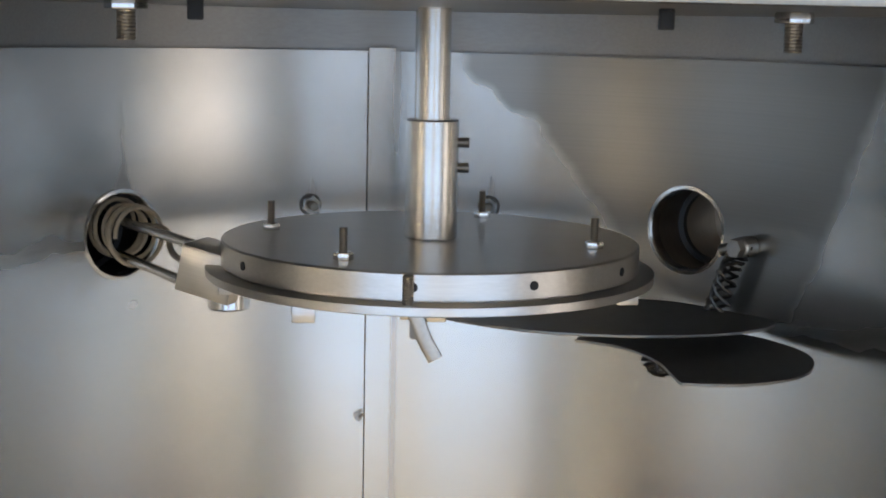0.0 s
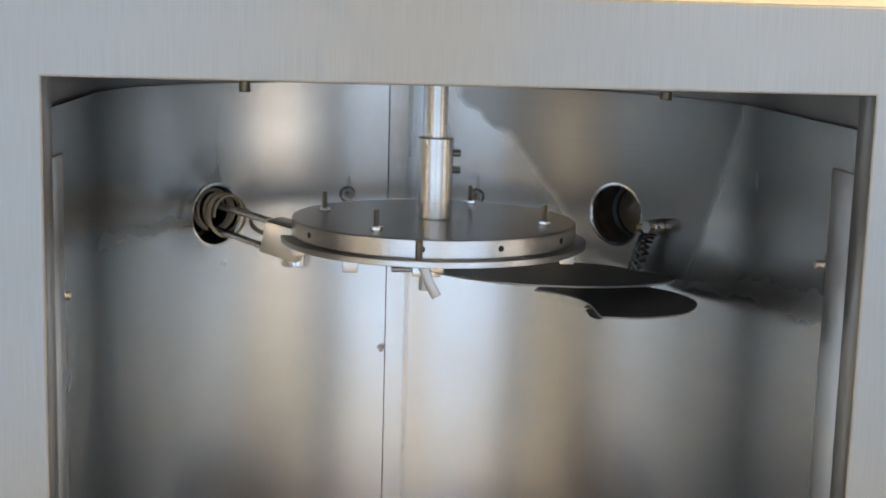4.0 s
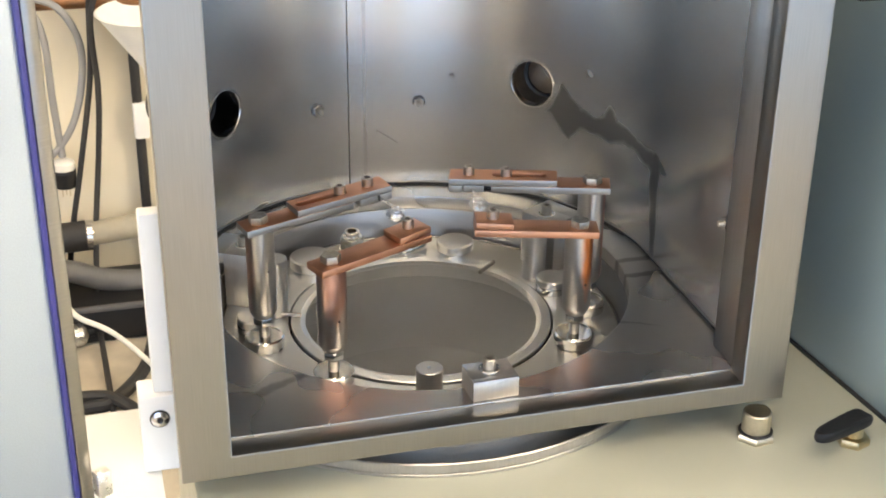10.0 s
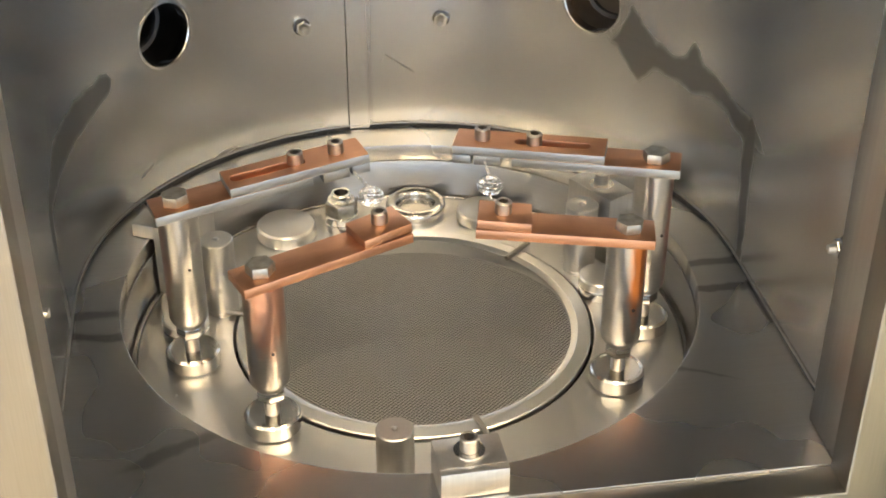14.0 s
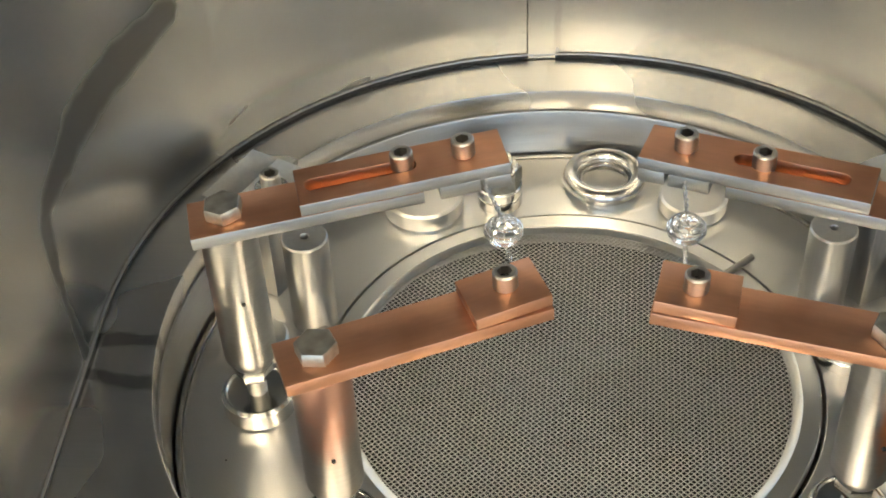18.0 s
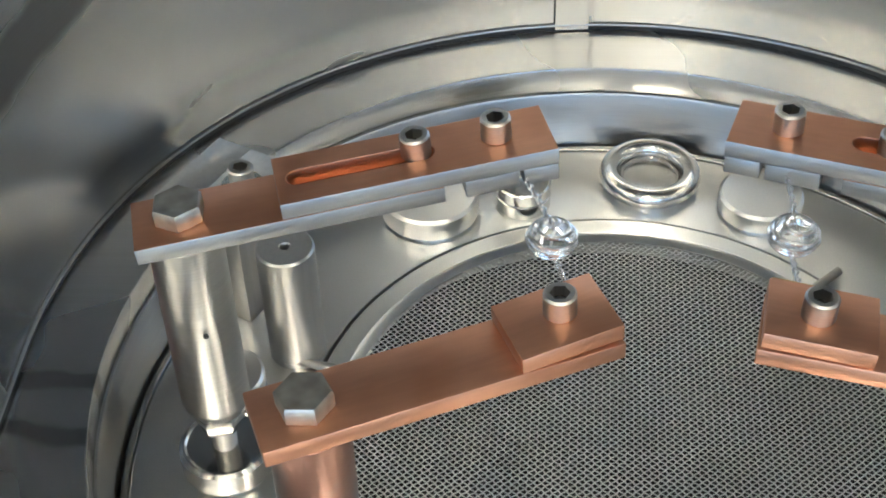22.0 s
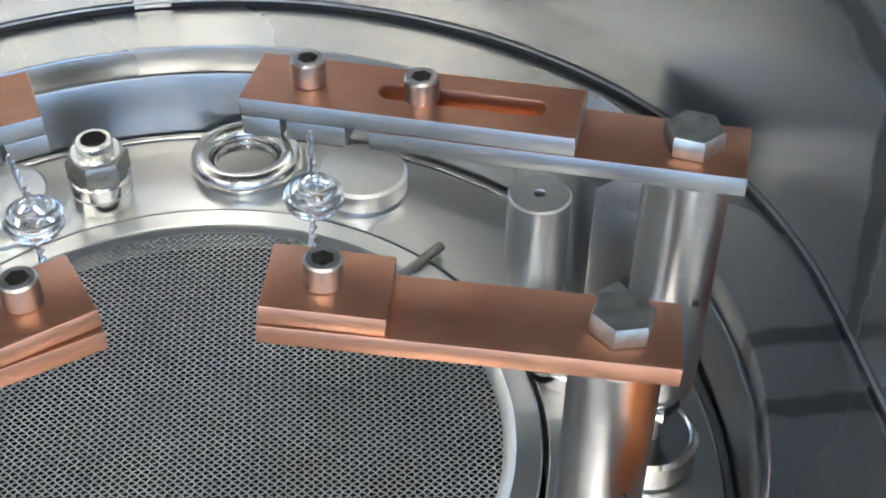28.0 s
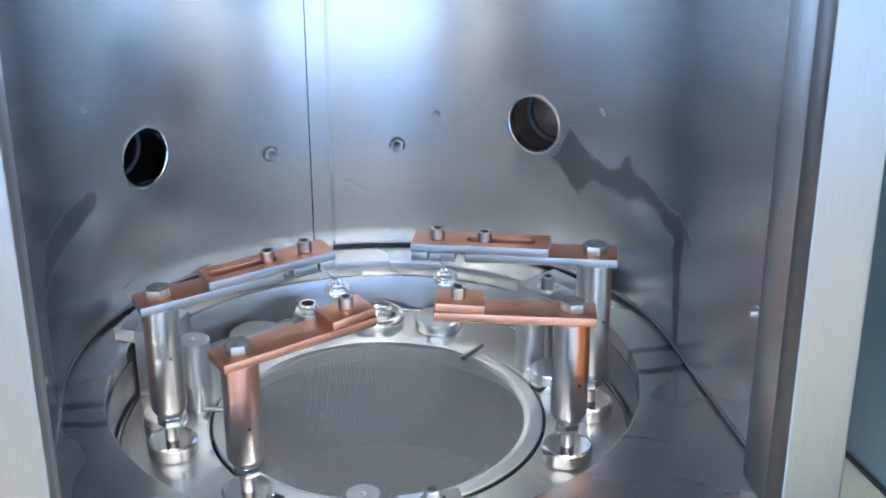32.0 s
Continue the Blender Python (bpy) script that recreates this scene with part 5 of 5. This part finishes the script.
def outlet_box():
    t = thing("outlet_box", "grey steel outlet strip on the wall with plugs in it", "outlet box", at(-0.34, YW - 0.028, 0.119))
    w, h = 0.42, 0.092
    part("case", box(w, 0.05, h, 0.003), M_GREYBOX, t, "grey enamelled case")
    for x in (-0.16, -0.075, -0.013, 0.045, 0.103, 0.165):
        for z in (0.020, -0.010):
            part("socket", lathe([(0.0150, 0), (0.0150, 0.002), (0.0135, 0.0028), (0, 0.0028)], 28), M_BLACK, t, "round black socket", at(x, -0.0252, z, 90, 0, 0))
    for x in (0.016, 0.074, 0.134):
        part("case_screw", lathe([(0.003, 0), (0.0028, 0.001), (0, 0.0014)], 12), M_BOLT, t, m=at(x, -0.0252, 0.004, 90, 0, 0))
    for x, z, m1 in ((-0.013, 0.020, M_WHITEC), (0.101, -0.022, M_WHITEC), (0.046, 0.008, M_DGREY)):
        part("plug", lathe([(0.0155, 0), (0.016, 0.012), (0.012, 0.026), (0.006, 0.030), (0, 0.030)], 28), m1, t, "round cable plug", at(x, -0.027, z, 90, 0, 0))
        part("plug_body", lathe([(0.0125, 0), (0.0125, 0.016), (0.006, 0.024), (0, 0.024)], 24), M_DGREY, t, "dark plug body", at(x, -0.045, z - 0.006, 120, 0, 0))
    return t


def loose_plug(x, kind, label):
    body, top = {"grey": (M_GREY, M_GREY), "black": (M_BLACK, M_YELLOW), "yellow": (M_YELLOW, M_YELLOW), "white": (M_WHITEC, M_WHITEC)}[kind]
    t = thing("plug", label, "plug", at(x, YW - 0.030, 0.166), "plugs on the outlet strip")
    part("shell", lathe([(0.019, 0), (0.021, 0.002), (0.021, 0.036), (0.018, 0.043), (0, 0.043)], 32), body, t)
    part("cap_ring", lathe([(0.0205, 0.0395), (0.0205, 0.044), (0.012, 0.046), (0, 0.046)], 32), top, t)
    for dx in (-0.006, 0.006):
        part("prong", box(0.002, 0.007, 0.019, 0.0004), M_BRASS, t, "metal prong", at(dx, 0, 0.054))
    return t


def hanging_plug(x, y, z):
    t = thing("hanging_plug", "black and white plug hanging from a grey cable", "plug", at(x, y, z))
    part("shell", lathe([(0.012, -0.040), (0.021, -0.036), (0.0225, -0.008), (0.0225, -0.004), (0.020, 0.0), (0, 0.0)], 32), M_BLACK, t, "black plug shell")
    part("cap", lathe([(0.0215, 0.0002), (0.0225, 0.002), (0.0215, 0.014), (0.010, 0.020), (0, 0.020)], 32), M_WHITEC, t, "white plug cap")
    for dx in (-0.007, 0.007, 0.0):
        part("prong", box(0.0022, 0.006, 0.016, 0.0004), M_BRASS, t, "metal prong", at(dx, 0.004 if dx == 0 else -0.003, -0.048))
    return t




outlet_box()
loose_plug(-0.385, "white", "white plug lying on the outlet strip")
loose_plug(-0.343, "grey", "grey plug standing on the outlet strip")
loose_plug(-0.294, "black", "black and yellow plug standing on the outlet strip")
loose_plug(-0.237, "yellow", "yellow plug standing on the outlet strip")
YC = YW - 0.08
cable("power_cable", "black power cable hanging from the outlet strip", [(-0.294, YW - 0.07, 0.115), (-0.290, YC, 0.080), (-0.281, YC, 0.013), (-0.266, YC, -0.063), (-0.270, YC, -0.115), (-0.281, YC, -0.251), (-0.317, YC, -0.433), (-0.346, YC, -0.570), (-0.368, YC, -0.720)], 0.0058, M_RUBBER)
cable("power_cable", "black power cable hanging down to the floor", [(-0.239, YW - 0.07, 0.095), (-0.241, YC, 0.060), (-0.244, YC, 0.011), (-0.251, YC - 0.012, -0.064), (-0.270, YC - 0.014, -0.139), (-0.268, YC - 0.012, -0.269), (-0.279, YC, -0.400), (-0.300, YC - 0.02, -0.559), (-0.312, YC - 0.10, -0.700), (-0.308, 1.16, ZF + 0.008), (-0.302, 0.95, ZF + 0.008), (-0.300, 0.70, ZF + 0.008)], 0.0058, M_RUBBER)
cable("power_cable", "tan and black cable leaving the outlet strip", [(-0.353, YW - 0.06, 0.130), (-0.358, YW - 0.09, 0.115), (-0.376, YW - 0.09, 0.090), (-0.400, YW - 0.08, 0.065), (-0.46, YW - 0.07, 0.05)], 0.0052, M_GREY)
cable("grey_cable", "loop of grey cable hanging on the wall", [(-0.46, YW - 0.05, -0.09), (-0.384, YW - 0.06, -0.092), (-0.325, YW - 0.07, -0.113), (-0.292, YW - 0.07, -0.186), (-0.300, YW - 0.07, -0.276), (-0.328, YW - 0.07, -0.354), (-0.376, YW - 0.07, -0.408), (-0.44, YW - 0.07, -0.43)], 0.0070, M_GREY)
cable("grey_cable", "grey cable ending in a plug", [(-0.44, YW - 0.05, -0.09), (-0.385, YW - 0.06, -0.105), (-0.357, YW - 0.07, -0.165), (-0.353, YW - 0.07, -0.294), (-0.347, YW - 0.07, -0.405)], 0.0070, M_GREY)
hanging_plug(-0.347, YW - 0.07, -0.430)

pipe = thing("copper_pipe", "tarnished copper pipe clipped along the wall", "pipe", at(0, YW - 0.03, -0.113))
part("tube", sweep([(-0.9, 0, 0.004), (0.4, 0, -0.008)], 0.0125, 16), M_PIPE, pipe, "brown copper tube")
part("fitting", sweep([(-0.268, 0, -0.001), (-0.238, 0, -0.001)], 0.018, 16), M_PIPE, pipe, "thicker soldered fitting")
part("branch", sweep([(-0.252, 0, -0.022), (-0.252, 0, 0.028)], 0.0135, 16), M_PIPE, pipe, "short branch")

drain = thing("drain_pipe", "pale plastic drain pipe with a black rubber coupling", "pipe", at(0, YW - 0.10, -0.562))
part("tube", sweep([(-0.345, 0, 0.0), (-0.10, 0, 0.020)], 0.024, 20), M_AGED, drain, "aged grey-cream tube")
part("white_tube", sweep([(-0.9, 0.0, -0.05), (-0.36, 0, -0.010)], 0.024, 20), M_WHITE, drain, "white plastic tube")
part("coupling", sweep([(-0.375, 0, -0.002), (-0.318, 0, 0.0)], 0.030, 24), M_RUBBER, drain, "black rubber coupling")
for x in (-0.384, -0.317):
    part("band", sweep([(x, 0, 0.0), (x + 0.011, 0, 0.0)], 0.0300, 24), M_POL, drain, "steel hose band")
hose = thing("ribbed_hose", "ribbed grey hose lying along the wall", "hose")
hp = spline([(-0.60, YW - 0.14, -0.60), (-0.385, YW - 0.14, -0.612), (-0.300, YW - 0.14, -0.640), (-0.222, YW - 0.14, -0.652), (-0.05, YW - 0.14, -0.652)], 8)
part("tube", sweep(hp, 0.0200, 18), M_HOSE, hose)
for a, b in zip(hp[::1], hp[1:]):
    for k in (0.25, 0.75):
        c = Vector(a).lerp(Vector(b), k)
        d = (Vector(b) - Vector(a)).normalized() * 0.004
        part("rib", sweep([c - d, c + d], 0.0222, 14), M_HOSE, hose)
base_dark = thing("floor_tray", "dark tray standing on the floor along the wall", "tray", at(-0.28, YW - 0.13, ZF))
part("body", moved(box(0.70, 0.18, 0.075, 0.006), at(0, 0, 0.0375)), M_BLACK, base_dark)
part("rim", moved(box(0.71, 0.012, 0.012, 0.004), at(0, -0.088, 0.073)), M_DGREY, base_dark)
cable("white_cable", "thin white cable sagging over the floor", [(-0.371, 1.15, -0.590), (-0.362, 1.10, -0.560), (-0.342, 1.0, -0.531), (-0.290, 1.0, -0.567), (-0.234, 1.0, -0.633), (-0.18, 1.0, -0.715)], 0.0046, M_WHITEC)
cable("black_hose", "black rubber hose lying on the floor", [(-0.55, 1.03, ZF + 0.013), (-0.42, 1.025, ZF + 0.013), (-0.338, 1.026, ZF + 0.013), (-0.313, 1.030, ZF + 0.013), (-0.281, 1.063, ZF + 0.013), (-0.246, 1.123, ZF + 0.013), (-0.225, 1.19, ZF + 0.013), (-0.21, 1.27, ZF + 0.013)], 0.0125, M_RUBBER)
cable("black_hose", "black rubber hose lying on the floor", [(-0.45, 1.06, ZF + 0.013), (-0.335, 1.05, ZF + 0.02), (-0.289, 1.024, ZF + 0.018), (-0.25, 0.97, ZF + 0.013), (-0.18, 0.86, ZF + 0.013)], 0.0115, M_RUBBER)
funnel = thing("funnel", "translucent white plastic funnel beside the wall", "funnel", at(-0.163, YW - 0.12, -0.118))
part("cone", lathe([(0.010, -0.19), (0.020, -0.105), (0.095, 0.0), (0.100, 0.004), (0.096, 0.006), (0.017, -0.105), (0.008, -0.19)], 40), M_FUNNEL, funnel, "pale cone with a rolled rim")
conduit = thing("wall_conduit", "thin black conduit running down the wall", "conduit", at(-0.195, YW - 0.02, 0))
part("tube", sweep([(0, 0, -0.70), (0, 0, -0.12)], 0.010, 12), M_RUBBER, conduit)
part("clip", moved(box(0.030, 0.02, 0.075, 0.006), at(0.004, -0.006, -0.36)), M_WHITE, conduit, "white clip")
carton = thing("carton", "brown cardboard carton leaning on the floor", "carton", at(-0.462, 1.27, ZF, 0, -12, 24))
part("body", moved(box(0.15, 0.12, 0.19, 0.002), at(0, 0, 0.105)), M_CARD, carton)
part("flap", moved(box(0.15, 0.06, 0.003, 0.001), at(0, -0.085, 0.192, -22, 0, 0)), M_CARD, carton)
tub = thing("plastic_tub", "pale plastic tub standing on the floor", "tub", at(-0.492, 1.16, ZF))
part("body", lathe([(0.036, 0), (0.040, 0.003), (0.044, 0.085), (0.046, 0.088), (0, 0.088)], 32), M_WHITEC, tub)
brk = thing("cable_bracket", "small black slotted bracket lying on the floor", "bracket", at(-0.362, 0.967, ZF + 0.002, 0, 0, 24))
part("plate", box(0.062, 0.022, 0.003, 0.001, 2, (0, -0.014, 0.0015)), M_BLACK, brk)
part("lug", box(0.016, 0.014, 0.0032, 0.001, 2, (-0.034, -0.016, 0.0018)), M_BLACK, brk)
part("lug", box(0.016, 0.014, 0.0032, 0.001, 2, (0.036, -0.012, 0.0018)), M_BLACK, brk)
part("saddle", moved(box(0.040, 0.020, 0.016, 0.003), at(-0.004, 0.004, 0.009)), M_BLACK, brk)
part("clamp_strip", moved(box(0.046, 0.008, 0.003, 0.001), at(-0.006, 0.020, 0.017, 12, 0, -6)), M_BLACK, brk)
bottle = thing("metal_bottle", "small dented metal bottle lying by the wall", "bottle", at(-0.362, 1.275, ZF + 0.024, 0, 90, 16))
part("body", lathe([(0.008, -0.045), (0.020, -0.040), (0.023, -0.028), (0.023, 0.012), (0.017, 0.022), (0.009, 0.026)], 28), M_ALU, bottle)
part("cap", lathe([(0.0095, 0.026), (0.0095, 0.038), (0, 0.038)], 20), M_BLACK, bottle, "black cap")
cable("white_cable", "pair of stiff white cables curving down to the floor", [(-0.52, 1.16, -0.44), (-0.435, 1.15, -0.483), (-0.405, 1.15, -0.528), (-0.386, 1.13, -0.582), (-0.378, 1.10, -0.640), (-0.392, 1.06, -0.700), (-0.424, 1.02, ZF + 0.005), (-0.47, 0.98, ZF + 0.005)], 0.0042, M_WHITEC)
cable("white_cable", "white cable bent over a hook", [(-0.371, 1.15, -0.592), (-0.368, 1.14, -0.612), (-0.372, 1.12, -0.650), (-0.392, 1.07, -0.710), (-0.42, 1.03, ZF + 0.005)], 0.0036, M_WHITEC)
# square vinyl tiles of the workshop floor
for ix in range(5):
    for iy in range(5):
        me = TILE_MESH or finish(box(0.303, 0.303, 0.004, 0.0008, 1), "tile", M_SHOP)
        TILE_MESH = me
        part("tile", me, None, floor_room, m=at(-1.0375 + 0.305 * ix, 0.2125 + 0.305 * iy, 0.052))

# light: unseen windows behind the camera; side windows and three fixtures added as fill
def window(name, m, w, h, colour, glow):
    t = thing(name, "unseen white framed window with a glowing pane", "window", m, kind="structure")
    bars = [(0, h / 2, w + 0.08, 0.04), (0, -h / 2, w + 0.08, 0.04), (-w / 2, 0, 0.04, h), (w / 2, 0, 0.04, h), (0, 0, 0.03, h), (0, 0.1, w, 0.03)]
    for dx, dz, sx, sz in bars:
        part("window_frame", moved(box(sx, 0.05, sz, 0.004), at(dx, 0.02, dz)), M_WHITE, t)
    pm, nt, p = nodes_of("glowing window pane")
    p.inputs["Base Color"].default_value = (0, 0, 0, 1)
    p.inputs["Emission Color"].default_value = (*colour, 1)
    p.inputs["Emission Strength"].default_value = glow
    part("glow_pane", moved(box(w, 0.01, h, 0), at(0, 0.0, 0)), pm, t, "glowing pane of the unseen window")


def fixture(x, y, turn, size=(1.2, 0.30)):
    t = thing("fill_ceiling_light", "unseen long white ceiling light added as fill", "ceiling light", at(x, y, ZF + 2.90, 0, 0, turn))
    part("housing", moved(box(size[0] + 0.04, size[1] + 0.04, 0.06, 0.006), at(0, 0, -0.03)), M_WHITE, t)
    pm, nt, p = nodes_of("glowing cover")
    p.inputs["Base Color"].default_value = (0.8, 0.8, 0.8, 1)
    p.inputs["Emission Color"].default_value = (1.0, 0.83, 0.60, 1)
    p.inputs["Emission Strength"].default_value = LAMP_GLOW
    part("diffuser", moved(box(size[0], size[1], 0.02, 0.004), at(0, 0, -0.066)), pm, t, "glowing diffuser")


WIN_GLOW, LAMP_GLOW = 5.4, 23.0
SKY = (0.48, 0.70, 1.0)
window("window_1", at(-1.20, -2.70, 0.38), 2.3, 1.90, SKY, WIN_GLOW * 0.75)
window("window_2", at(1.25, -2.70, 0.38), 2.1, 1.90, SKY, WIN_GLOW * 0.75)
# side windows added by guess to brighten the steel walls
window("fill_window_3", at(2.50, -1.25, 1.10, 0, 0, 90), 1.5, 1.30, (1.0, 0.90, 0.72), WIN_GLOW * 6.0)
window("fill_window_4", at(-2.50, -1.55, 0.45, 0, 0, -90), 1.7, 1.70, (0.90, 0.92, 0.95), WIN_GLOW * 1.6)
# fill fixtures, placed where the steel needed more light
fixture(1.35, -1.6, 90)
fixture(-0.85, 0.45, 0)
fixture(-0.3, -1.6, 90)
